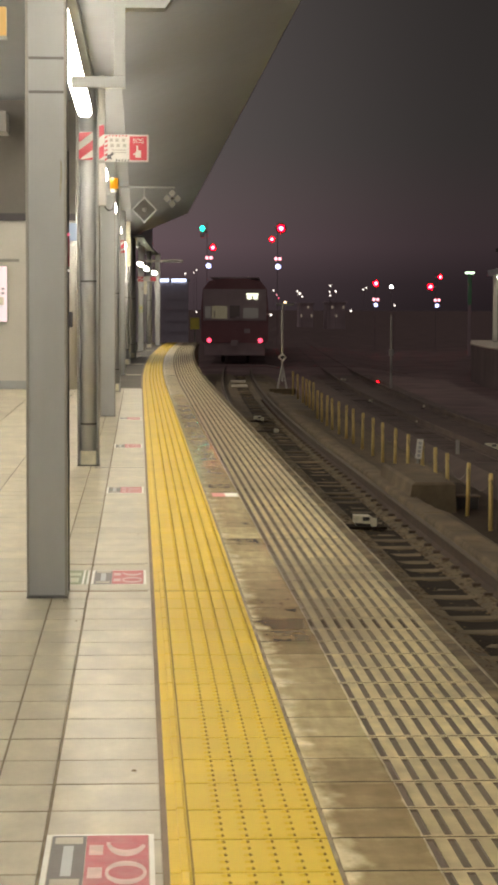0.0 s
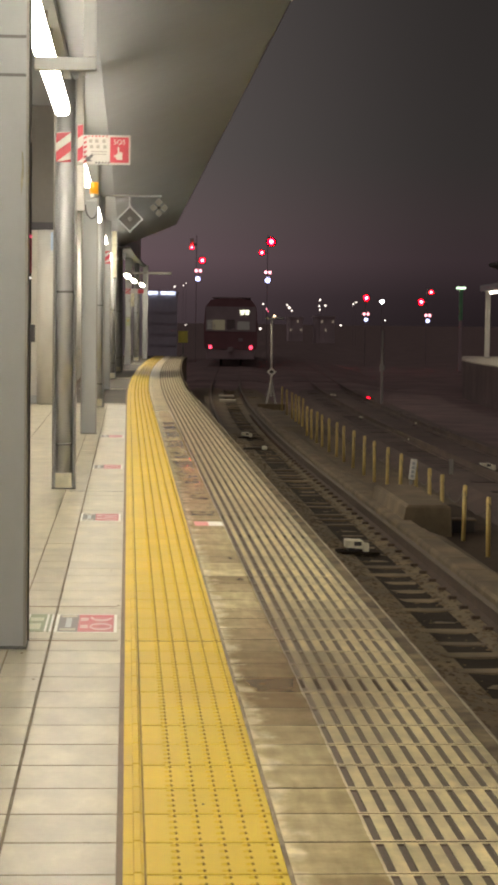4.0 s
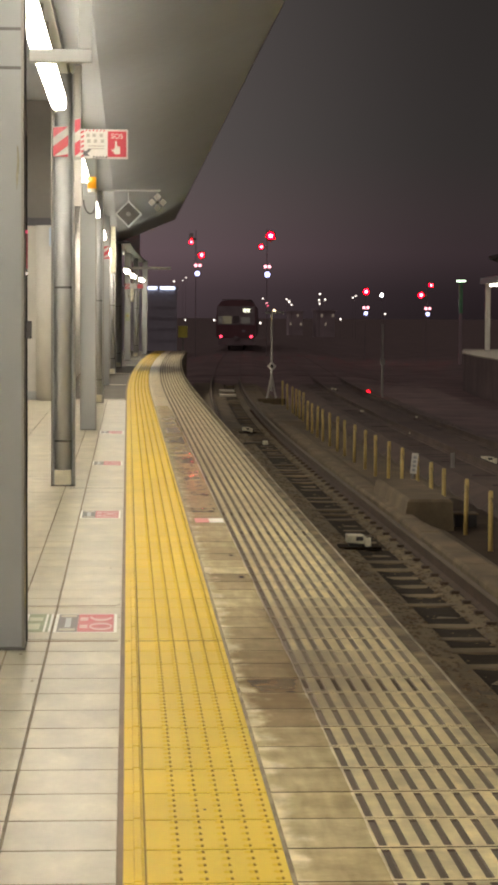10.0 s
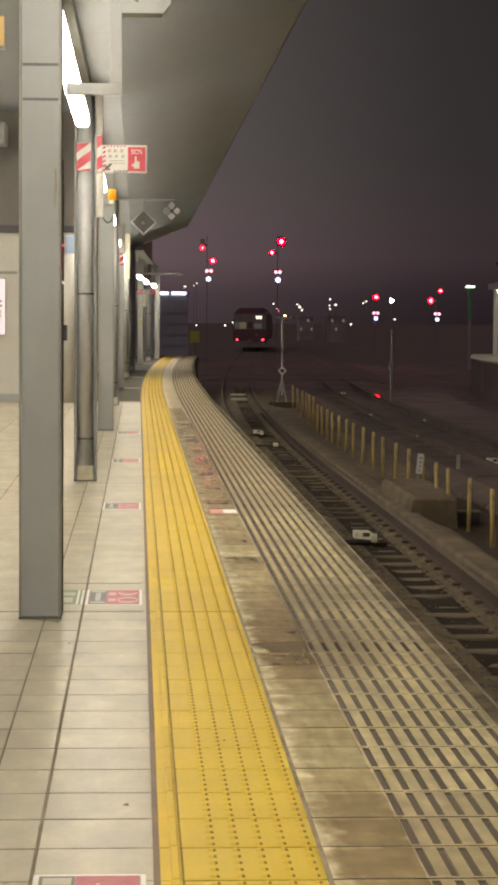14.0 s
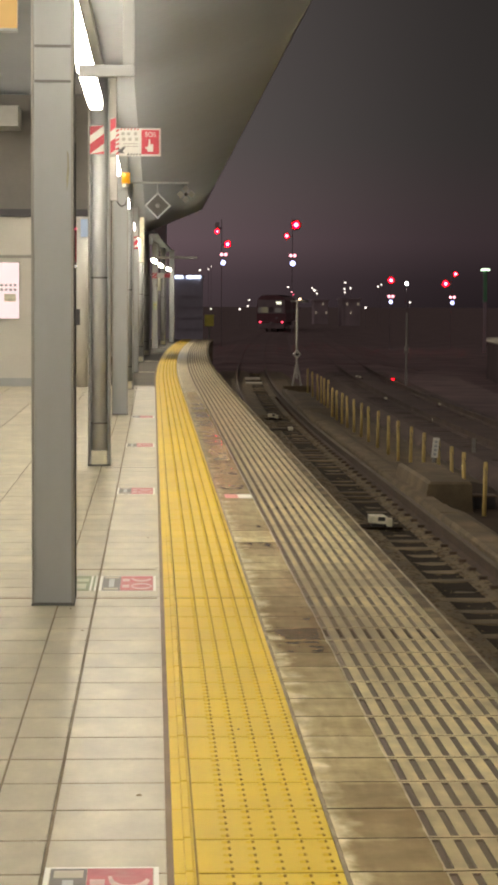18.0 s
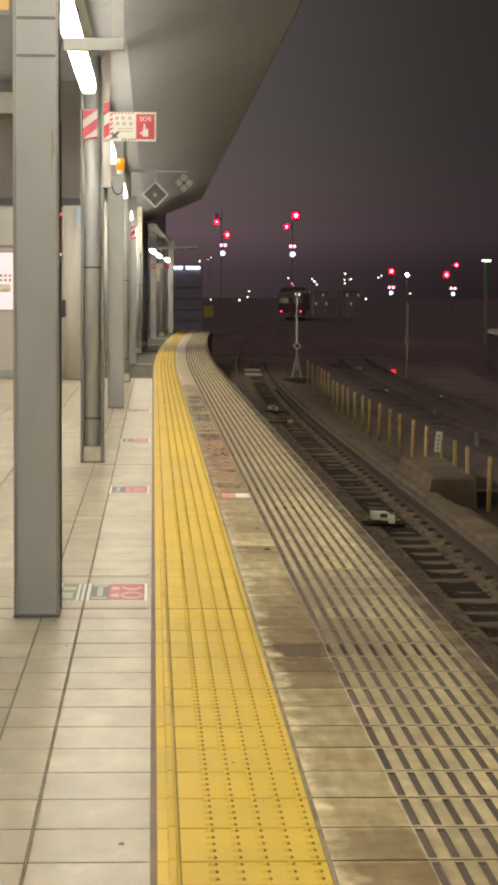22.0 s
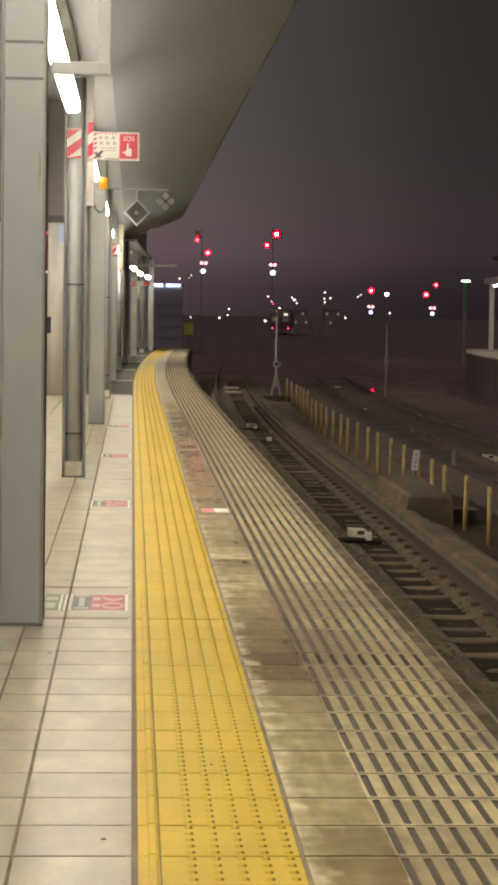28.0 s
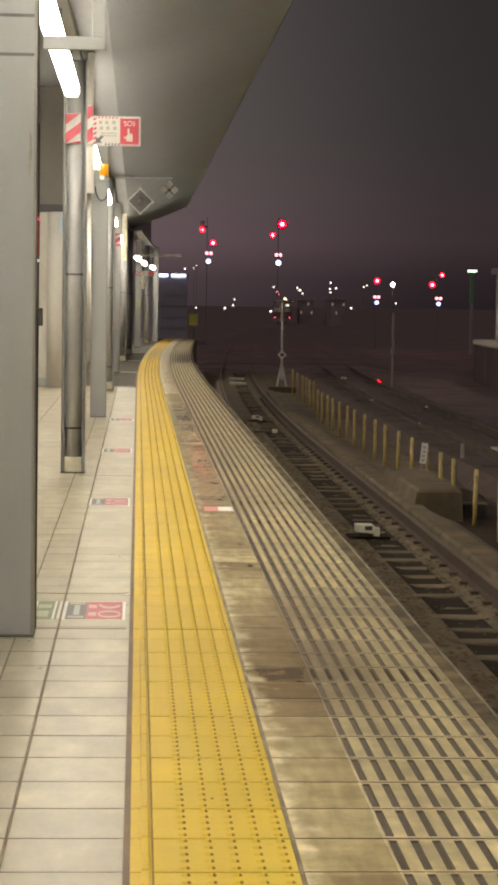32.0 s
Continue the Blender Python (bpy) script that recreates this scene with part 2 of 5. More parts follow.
    l.new(calc("ADD", span(soaked, 0.0, 1.0, 0.175, 0.15), calc("ADD", span(sep.outputs["X"], 0.19, 0.25, 0.0, 0.16), span(place.outputs["Y"], 24.0, 36.0, 0.0, 0.2))), p.inputs["Roughness"])
    b = n.new("ShaderNodeBump")
    b.inputs["Strength"].default_value, b.inputs["Distance"].default_value = 0.007, 0.004
    l.new(grain, b.inputs["Height"])
    l.new(b.outputs[0], p.inputs["Normal"])
    return m


M_BORDER = border_surface()


def groove_surface():
    """Grooves: dark and open, or filled with the same grey film as the ribs beside them."""
    m = mat("dirty_groove", (0.088, 0.057, 0.043), 0.55, vary=0.2, scale=5, grain=40)
    n, l = m.node_tree.nodes, m.node_tree.links
    oi, split, mix = n.new("ShaderNodeObjectInfo"), n.new("ShaderNodeSeparateColor"), n.new("ShaderNodeMix")
    mix.data_type = "RGBA"
    p = n["Principled BSDF"]
    was = p.inputs["Base Color"].links[0].from_socket
    l.new(oi.outputs["Color"], split.inputs[0])
    half = n.new("ShaderNodeMath")
    half.operation = "MULTIPLY"
    half.inputs[1].default_value = 0.45
    l.new(split.outputs[1], half.inputs[0])
    l.new(half.outputs[0], mix.inputs["Factor"])
    l.new(was, mix.inputs["A"])
    mix.inputs["B"].default_value = (0.20, 0.158, 0.105, 1)
    l.new(mix.outputs["Result"], p.inputs["Base Color"])
    return m


M_SLOT = groove_surface()
M_JOINT = mat("tile_joint_mortar", (0.135, 0.097, 0.062), 0.8, vary=0.2, scale=3, grain=50)
M_DARKJOINT = mat("dark_joint_dirt", (0.062, 0.043, 0.028), 0.9, vary=0.25, scale=4, grain=50, spec=0.2)
M_GOLDJOINT = mat("dark_gold_joint_dirt", (0.13, 0.08, 0.018), 0.9, vary=0.25, scale=4, grain=50, spec=0.2)
M_SEAL = mat("brown_joint_sealant", (0.25, 0.175, 0.11), 0.7, vary=0.18, scale=5, grain=60, second=(0.17, 0.125, 0.09), stain=0.6, stain_scale=3)
M_EDGE = mat("grey_edge_stone", (0.215, 0.165, 0.098), 0.85, spec=0.2, vary=0.3, scale=6, grain=40, second=(0.062, 0.049, 0.033), stain=0.95, stain_scale=4.5, dirt_range=(0.36, 0.6))
M_RIM = mat("pale_worn_rim", (0.34, 0.29, 0.20), 0.7, vary=0.3, scale=5, grain=40, second=(0.12, 0.10, 0.07), stain=0.8, stain_scale=3)
M_SAND = mat("sandy_joint_mortar", (0.32, 0.255, 0.165), 0.8, vary=0.3, scale=8, grain=60, second=(0.17, 0.12, 0.075), stain=0.8, stain_scale=6)
M_CONC = mat("old_concrete", (0.18, 0.133, 0.078), 0.85, vary=0.28, scale=1.8, grain=25, bump=0.4, second=(0.075, 0.055, 0.033), stain=0.8, stain_scale=2.2)
M_BALLAST = mat("brown_ballast", (0.150, 0.108, 0.055), 0.8, vary=0.35, scale=2.0, grain=16, bump=1.0, second=(0.06, 0.046, 0.033), stain=0.6, stain_scale=0.8)
M_DARKVERGE = mat("dark_verge_earth", (0.068, 0.048, 0.032), 0.95, vary=0.35, scale=2.0, grain=14, bump=0.8, spec=0.15, second=(0.035, 0.026, 0.018), stain=0.7, stain_scale=1.0)
M_STONE = mat("brown_stone", (0.125, 0.09, 0.048), 0.9, vary=0.3, scale=14, grain=60, bump=0.2)
# second track's ballast in a darker copy, for want of lamplight there
M_DARKBED = mat("night_dark_ballast", (0.105, 0.071, 0.056), 0.85, vary=0.3, scale=1.2, grain=12, bump=0.3)
# gravel paled: the night haze is put into its colour
M_YARD = mat("haze_lifted_gravel", (0.185, 0.130, 0.124), 0.85, vary=0.25, scale=0.6, grain=6, bump=0.0, rough_vary=0.06, spec=0.15)
M_TIE = mat("concrete_sleeper", (0.185, 0.138, 0.08), 0.9, vary=0.35, scale=3, grain=30, bump=0.5, piece=0.3, second=(0.08, 0.06, 0.04), stain=0.9, stain_scale=2.2)
M_MIDBED = mat("near_black_ballast", (0.020, 0.014, 0.008), 0.95, spec=0.15, vary=0.35, scale=3.0, grain=16, bump=1.0, second=(0.05, 0.038, 0.026), stain=0.7, stain_scale=1.6)
M_TARBOARD = mat("tarred_board", (0.022, 0.015, 0.009), 0.95, vary=0.3, scale=5, grain=40, spec=0.1)
# sleepers darkened because the second track lies out of the lamplight
M_DARKTIE = mat("night_dark_sleeper", (0.06, 0.04, 0.034), 0.85, vary=0.3, scale=3, grain=30, bump=0.5, piece=0.18)
M_SIGNWHITE = mat("off_white_sign_face", (0.54, 0.52, 0.495), 0.4, vary=0.07, scale=6, grain=50, bump=0.02)
M_RUST = mat("rusty_rail_side", (0.07, 0.046, 0.03), 0.8, 0.2, vary=0.3, scale=4, grain=60)
M_STEEL = mat("worn_rail_head", (0.13, 0.098, 0.066), 0.65, 0.2, vary=0.1, scale=4, grain=60)
M_GREENBOX = mat("pale_green_box_paint", (0.42, 0.46, 0.30), 0.5, vary=0.1, scale=6)
M_ASPH = mat("grey_asphalt", (0.13, 0.115, 0.095), 0.8, vary=0.2, scale=1.5, grain=60, bump=0.4)
M_PALE = mat("pale_concrete_joint", (0.5, 0.45, 0.36), 0.7, vary=0.1)
M_PILLAR = mat("grey_painted_steel", (0.43, 0.444, 0.458), 0.42, vary=0.06, scale=1.6, grain=12, bump=0.03, second=(0.28, 0.265, 0.24), stain=0.25, stain_scale=2.2, stretch=(1, 1, 0.4))
M_FLANGE = mat("pale_painted_flange", (0.34, 0.325, 0.30), 0.4, vary=0.08, scale=2, grain=20, bump=0.03)
M_SEAM = mat("dark_seam", (0.16, 0.155, 0.15), 0.6, vary=0.15)
M_STREAK = mat("yellow_rust_streak", (0.35, 0.33, 0.25), 0.6, vary=0.3, scale=20, grain=60)
M_PIPE = mat("grey_plastic_pipe", (0.47, 0.475, 0.49), 0.32, vary=0.06, scale=2, grain=20, bump=0.02, stretch=(1, 1, 0.3))
M_DARKLINE = mat("dark_steel", (0.06, 0.055, 0.05), 0.5, vary=0.15)
M_SOFFIT = mat("grey_soffit_panel", (0.275, 0.29, 0.315), 0.6, vary=0.08, scale=0.7, grain=8, bump=0.03, second=(0.235, 0.248, 0.268), stain=0.4, stain_scale=0.4)
M_BEAM = mat("pale_painted_beam", (0.47, 0.48, 0.485), 0.5, vary=0.06, scale=1, grain=12, bump=0.02)
M_WHITE = mat("white_enamel", (0.78, 0.76, 0.70), 0.35, vary=0.05, scale=6, grain=50, bump=0.02)
M_WALL = mat("beige_wall_panel", (0.66, 0.635, 0.59), 0.55, vary=0.05, scale=1.2, grain=20, bump=0.03, second=(0.54, 0.51, 0.46), stain=0.3, stain_scale=0.8)
M_WALLUP = mat("shaded_upper_wall", (0.205, 0.19, 0.175), 0.7, vary=0.1, scale=0.8, grain=15, bump=0.05)
M_BAND = mat("dark_grey_band", (0.085, 0.08, 0.09), 0.5, vary=0.1)
# reddish plate stands in for the halo round the red lamps
M_HALOPLATE = mat("halo_red_signal_plate", (0.34, 0.10, 0.12), 0.7, vary=0.1, scale=5)
M_DARKPOLE = mat("dull_grey_pole", (0.26, 0.215, 0.225), 0.7, vary=0.15, scale=3)
# signal grey paled so heads vanish in the night haze
M_SIGNALHAZE = mat("haze_grey_signal_disc", (0.68, 0.60, 0.62), 0.7, vary=0.1, scale=5)
M_RED = mat("red_printed_vinyl", (0.46, 0.04, 0.065), 0.4, vary=0.08, scale=8, grain=60, bump=0.02)
M_FLOORRED = mat("scuffed_red_vinyl", (0.50, 0.085, 0.11), 0.5, vary=0.14, scale=9, grain=60, second=(0.5, 0.36, 0.3), stain=0.35, stain_scale=14)
M_GLYPH = mat("worn_pink_print", (0.62, 0.42, 0.40), 0.5, vary=0.15, scale=20)
M_FLOORGREY = mat("scuffed_grey_vinyl", (0.16, 0.145, 0.135), 0.5, vary=0.15, scale=9, grain=60)
M_GLYPHGREEN = mat("worn_pale_green_print", (0.52, 0.53, 0.38), 0.5, vary=0.12, scale=12)
M_FLOORGREEN = mat("scuffed_green_vinyl", (0.25, 0.285, 0.17), 0.5, vary=0.15, scale=9, grain=60)
M_POST = mat("yellow_painted_post", (0.56, 0.42, 0.14), 0.5, vary=0.15, scale=6, grain=40, second=(0.35, 0.24, 0.09), stain=0.5, stain_scale=9)
M_CABLE = mat("grey_rope", (0.12, 0.105, 0.085), 0.8)
M_ORANGE = glow("amber_lamp_cover", (1.0, 0.42, 0.02), 0.75)
M_GALV = mat("galvanised_steel", (0.36, 0.35, 0.33), 0.45, 0.6, vary=0.12, scale=5, grain=30)
# train colours dulled and paled so the haze swallows its outline
M_TRAIN = mat("hazed_red_train_paint", (0.265, 0.128, 0.142), 0.5, vary=0.1, scale=2, grain=20, bump=0.02)
M_TRAINHAZE = mat("haze_grey_train_paint", (0.44, 0.355, 0.37), 0.5, vary=0.1, scale=2, grain=20, bump=0.02)
M_GLASS = mat("hazed_window_glass", (0.2, 0.16, 0.16), 0.3, vary=0.02, bump=0.0, rough_vary=0.01)
# far facades kept pale: distance haze is put into their colour
M_BUILD = mat("haze_pale_facade", (0.55, 0.53, 0.60), 0.8, vary=0.15, scale=0.4, grain=4)
M_FARHUT = mat("haze_pale_far_grey", (0.52, 0.42, 0.44), 0.8, vary=0.15, scale=0.4, grain=4)
M_FARROOF = mat("dark_far_canopy", (0.04, 0.036, 0.033), 0.7, vary=0.15, scale=0.6, grain=6)
M_FARSIDE = mat("far_platform_concrete", (0.15, 0.11, 0.105), 0.85, vary=0.25, scale=1.2, grain=15)
M_YSIGN = mat("yellow_sign_sheet", (0.80, 0.70, 0.12), 0.45, vary=0.1, scale=5)
M_CREAM = mat("cream_cast_box", (0.74, 0.70, 0.55), 0.5, vary=0.15, scale=8, grain=40)
G_TUBE = glow("white_tube", LAMP_COLOUR, LAMP_STRENGTH)
# tube strengths differ by distance to set the light along the platform
G_WEAKTUBE = glow("weaker_white_tube", LAMP_COLOUR, 0.76 * LAMP_STRENGTH)
G_STRONGTUBE = glow("stronger_white_tube", LAMP_COLOUR, 1.2 * LAMP_STRENGTH)
G_FARTUBE = glow("far_white_tube", LAMP_COLOUR, 0.26 * LAMP_STRENGTH)
G_INNER = glow("soft_white_tube", LAMP_COLOUR, LAMP_STRENGTH)
G_RED = glow("red_lens", (1.0, 0.00004, 0.0042), 65.0)
G_REDBIG = glow("bright_red_lens", (1.0, 0.00004, 0.0042), 65.0)
G_CORE = glow("white_hot_lamp", (1.0, 0.72, 0.78), 3.4)
G_PINK = glow("pink_lens", (1.0, 0.36, 0.42), 3.6)
G_BLUE = glow("blue_white_lens", (0.50, 0.55, 1.0), 4.0)
G_GREEN = glow("green_lens", (0.003, 1.0, 0.62), 30.0)
G_TAIL = glow("tail_lamp_lens", (1.0, 0.05, 0.10), 4.0)
G_CAB = glow("lit_saloon_window", (1.0, 0.86, 0.55), 0.085)
G_PALEWIN = glow("dim_saloon_window", (1.0, 0.9, 0.78), 0.045)
G_DEST = glow("lit_destination_panel", (0.96, 1.0, 0.72), 1.6)
G_FAR = glow("far_lamp_globe", (1.0, 0.88, 0.78), 2.2)
G_STAR = glow("bright_yard_lamp", (1.0, 0.97, 0.92), 90.0)
G_AMBER = glow("amber_far_lamp", (1.0, 0.72, 0.42), 4.0)
G_STRIP = glow("blue_white_sign_strip", (0.70, 0.78, 1.0), 2.6)
G_POSTER = glow("backlit_poster", (1.0, 0.83, 0.84), 0.85)
G_SIGNY = glow("lit_yellow_sign", (1.0, 0.62, 0.22), 0.55)
G_GREENLAMP = glow("greenish_lamp", (0.72, 1.0, 0.66), 3.0)
G_LED = glow("small_red_led", (1.0, 0.1, 0.2), 2.0)

# ---------------------------------------------------------------- mesh helpers


def bend(y):
    """How far the whole line has bent to the right at y."""
    if y <= 33:
        return 0.0
    if y <= 80:
        return (y - 33) ** 2 / 1800
    return float(np.interp(y, (80, 105, 125, 145, 168, 190, 211, 240, 256, 285, 330), (1.227, 2.55, 3.7, 4.95, 6.4, 8.0, 9.9, 13.6, 15.7, 18.0, 20.5)))


def heading(y):
    return -math.degrees(math.atan(max(0.0, min(y, 80) - 33) / 900))


def fall(y):
    return -max(0.0, y - 100) * 0.003


class Mesh:
    def __init__(self):
        self.v, self.f, self.m = [], [], []

    def add(self, verts, faces, k=0):
        o = len(self.v)
        self.v += [tuple(p) for p in verts]
        self.f += [tuple(i + o for i in q) for q in faces]
        self.m += [k] * len(faces)
        return self

    def box(self, x0, x1, y0, y1, z0, z1, k=0, bev=0.0, turn=None):
        if bev <= 0:
            vs = [(x, y, z) for z in (z0, z1) for y in (y0, y1) for x in (x0, x1)]
            fs = [(0, 2, 3, 1), (4, 5, 7, 6), (0, 1, 5, 4), (2, 6, 7, 3), (0, 4, 6, 2), (1, 3, 7, 5)]
        else:
            b = bmesh.new()
            bmesh.ops.create_cube(b, size=1.0, matrix=Matrix.LocRotScale(((x0 + x1) / 2, (y0 + y1) / 2, (z0 + z1) / 2), None, (x1 - x0, y1 - y0, z1 - z0)))
            bmesh.ops.bevel(b, geom=b.edges[:], offset=bev, segments=2, affect="EDGES", profile=0.6)
            b.verts.index_update()
            vs, fs = [p.co.copy() for p in b.verts], [[p.index for p in q.verts] for q in b.faces]
            b.free()
        if turn is not None:
            vs = [turn @ Vector(p) for p in vs]
        return self.add(vs, fs, k)

    def tube(self, a, b, r0, r1=None, n=12, k=0, caps=True):
        r1 = r0 if r1 is None else r1
        a, b = Vector(a), Vector(b)
        q = (b - a).to_track_quat("Z", "Y")
        ring = [Vector((math.cos(2 * math.pi * i / n), math.sin(2 * math.pi * i / n), 0)) for i in range(n)]
        vs = [a + q @ (p * r0) for p in ring] + [b + q @ (p * r1) for p in ring]
        fs = [(i, (i + 1) % n, n + (i + 1) % n, n + i) for i in range(n)]
        if caps:
            fs += [tuple(range(n))[::-1], tuple(range(n, 2 * n))]
        return self.add(vs, fs, k)

    def path(self, pts, r, n=6, k=0):
        for a, b in zip(pts, pts[1:]):
            self.tube(a, b, r, r, n, k)
        return self

    def dome(self, c, r, axis=(0, -1, 0), depth=0.6, n=12, rings=4, k=0):
        q = Vector(axis).to_track_quat("Z", "Y")
        vs = []
        for j in range(rings):
            a = math.pi / 2 * j / rings
            vs += [Vector(c) + q @ Vector((r * math.cos(a) * math.cos(2 * math.pi * i / n), r * math.cos(a) * math.sin(2 * math.pi * i / n), r * depth * math.sin(a))) for i in range(n)]
        vs.append(Vector(c) + q @ Vector((0, 0, r * depth)))
        fs = []
        for j in range(rings - 1):
            fs += [(j * n + i, j * n + (i + 1) % n, (j + 1) * n + (i + 1) % n, (j + 1) * n + i) for i in range(n)]
        fs += [((rings - 1) * n + i, (rings - 1) * n + (i + 1) % n, len(vs) - 1) for i in range(n)]
        fs.append(tuple(range(n))[::-1])
        return self.add(vs, fs, k)

    def ribbon(self, profile, y0, y1, step=2.0, k=0, closed=True, sink=False, straight=False):
        """A profile of (x, z) run along the bending line."""
        n = max(1, int(round((y1 - y0) / step)))
        vs, c = [], len(profile)
        for i in range(n + 1):
            y = y0 + (y1 - y0) * i / n
            vs += [(x + (0.0 if straight else bend(y)), y, z + (fall(y) if sink else 0)) for x, z in profile]
        fs = []
        for i in range(n):
            for j in range(c if closed else c - 1):
                a, b = i * c + j, i * c + (j + 1) % c
                fs.append((a, b, b + c, a + c))
        if closed:
            fs += [tuple(range(c))[::-1], tuple(range(n * c, n * c + c))]
        return self.add(vs, fs, k)

    def data(self, name, mats, smooth=False):
        me = bpy.data.meshes.new(name)
        me.from_pydata(self.v, [], self.f)
        for m in mats if isinstance(mats, (list, tuple)) else [mats]:
            me.materials.append(m)
        for q, k in zip(me.polygons, self.m):
            q.material_index = k
            q.use_smooth = smooth
        b = bmesh.new()
        b.from_mesh(me)
        bmesh.ops.recalc_face_normals(b, faces=b.faces[:])
        b.to_mesh(me)
        b.free()
        me.update()
        return me


def part(name, mesh, mats, parent=None, label="", at=None, smooth=False):
    """One mesh object under a thing or a part."""
    ob = new(name, mesh if isinstance(mesh, bpy.types.Mesh) else mesh.data(name, mats, smooth))
    if parent is not None:
        ob.parent = parent
    if at is not None:
        ob.matrix_basis = at
    if label:
        ob["label"] = label
    return ob


def thing(name, at, label, category, group="", kind=""):
    ob = new(name)
    ob.empty_display_size = 0.1
    ob.matrix_basis = at
    return tagged(ob, label, category, group, kind)


def writing(body, size, at, material, parent, name="lettering"):
    cu = bpy.data.curves.new(name, "FONT")
    cu.body, cu.size, cu.align_x, cu.align_y, cu.extrude = body, size, "CENTER", "CENTER", 0.0008
    cu.materials.append(material)
    ob = new(name, cu)
    ob.parent = parent
    ob.matrix_basis = at
    return ob


def along(x, y, z=0.0):
    """A pose beside the bending line."""
    return pose(x + bend(y), y, z, 0, 0, heading(y))


# ---------------------------------------------------------------- ground, platform body, tracks
RAIL = -1.10
ground = Mesh()
ys = [-60, -20, 0, 20, 40, 60, 80, 100, 150, 200, 260, 340, 500, 900, 2500]
xs = [-900, -200, -60, -20, 0, 20, 60, 200, 900]
ground.add([(x, y, -1.42 + fall(min(y, 340))) for y in ys for x in xs], [(j * 9 + i, j * 9 + i + 1, j * 9 + i + 10, j * 9 + i + 9) for j in range(len(ys) - 1) for i in range(8)])
tagged(part("ground", ground, M_YARD), "dark brown gravel ground of a railway yard at night", "ground", kind="structure")

EDGE = 1.21
deck = tagged(part("platform", Mesh().ribbon([(-7.5, -1.42), (EDGE - 0.04, -1.42), (EDGE - 0.04, -0.16), (EDGE - 0.005, -0.14), (EDGE - 0.005, -0.0056), (-7.5, -0.0056)], -8, 76, 2), M_JOINT),
              "long concrete railway platform that bends to the right", "platform", kind="structure")
part("edge_coping", Mesh().ribbon([(1.155, -0.10), (EDGE, -0.10), (EDGE, -0.008), (EDGE - 0.008, 0.0), (1.155, 0.0)], -8, 76, 1.2), M_EDGE, deck, "worn grey stone coping along the platform edge")
part("coping_rim", Mesh().ribbon([(EDGE - 0.002, -0.012), (EDGE + 0.004, -0.012), (EDGE + 0.004, 0.0), (EDGE - 0.006, 0.0012), (EDGE - 0.006, -0.002)], -8, 76, 1.2), M_RIM, deck, "pale worn rim of the coping")
part("platform_side", Mesh().ribbon([(EDGE - 0.045, -1.42), (EDGE - 0.02, -1.42), (EDGE - 0.02, -0.16), (EDGE - 0.045, -0.16)], -8, 76, 2), M_CONC, deck, "stained concrete side of the platform")
part("asphalt", Mesh().ribbon([(-1.02, -0.005), (-0.005, -0.005), (-0.005, -0.002), (-1.02, -0.002)], 32.3, 76, 2), M_ASPH, deck, "dark grey asphalt strip")
for y in (32.25, 39.0, 46.5, 54.0, 61.5):
    part("joint_strip", Mesh().ribbon([(-0.9, -0.004), (-0.01, -0.004), (-0.01, 0.003), (-0.9, 0.003)], y, y + 0.28, 0.28), M_PALE, deck, "pale concrete cross strip")


for k in range(13):
    part("drain_slit", Mesh().box(-0.405 + 0.032 * k, -0.383 + 0.032 * k, 16.03, 16.055, -0.006, 0.0012), M_DARKLINE, deck)


def rail(x, parent, y0, y1, dull=False):
    prof = [(-0.065, -0.15), (0.065, -0.15), (0.065, -0.138), (0.012, -0.12), (0.012, -0.035), (0.033, -0.03), (0.033, -0.004), (0.026, 0.0), (-0.026, 0.0), (-0.033, -0.004), (-0.033, -0.03), (-0.012, -0.035), (-0.012, -0.12), (-0.065, -0.138)]
    m = Mesh()
    for a, b, s in ((y0, 80, 2.0), (80, y1, 20.0)):
        m.ribbon([(x + p, RAIL + q) for p, q in prof], a, b, s, sink=True)
    for i, q in enumerate(m.f):
        zs = [m.v[j][2] for j in q]
        if min(zs) > RAIL - 0.006 + fall(m.v[q[0]][1]) - 0.02 and len(q) == 4:
            m.m[i] = 1
        if m.v[q[0]][1] > 79:
            m.m[i] = 2
    # second track's and far rails take the ground's colour, as haze hides them
    return part("rail", m, [M_DARKBED, M_DARKBED, M_YARD] if dull else [M_RUST, M_STEEL, M_YARD], parent)


TIE = Mesh()
TIE.add([(-1.0, -0.12, -0.16), (1.0, -0.12, -0.16), (1.0, 0.12, -0.16), (-1.0, 0.12, -0.16), (-1.0, -0.085, 0.0), (-0.42, -0.085, 0.0), (-0.28, -0.085, -0.010), (0.28, -0.085, -0.010), (0.42, -0.085, 0.0), (1.0, -0.085, 0.0),
         (-1.0, 0.085, 0.0), (-0.42, 0.085, 0.0), (-0.28, 0.085, -0.010), (0.28, 0.085, -0.010), (0.42, 0.085, 0.0), (1.0, 0.085, 0.0)],
        [(0, 3, 2, 1), (4, 5, 11, 10), (5, 6, 12, 11), (6, 7, 13, 12), (7, 8, 14, 13), (8, 9, 15, 14), (0, 1, 9, 8, 7, 6, 5, 4), (3, 10, 11, 12, 13, 14, 15, 2), (0, 4, 10, 3), (1, 2, 15, 9)])
TIE_DATA = TIE.data("sleeper", M_TIE)
DARK_TIE_DATA = TIE.data("dark_sleeper", M_DARKTIE)
CLIP = Mesh().box(-0.03, 0.05, -0.045, 0.045, -0.02, 0.026, bev=0.012).data("rail_fastening", M_RUST)


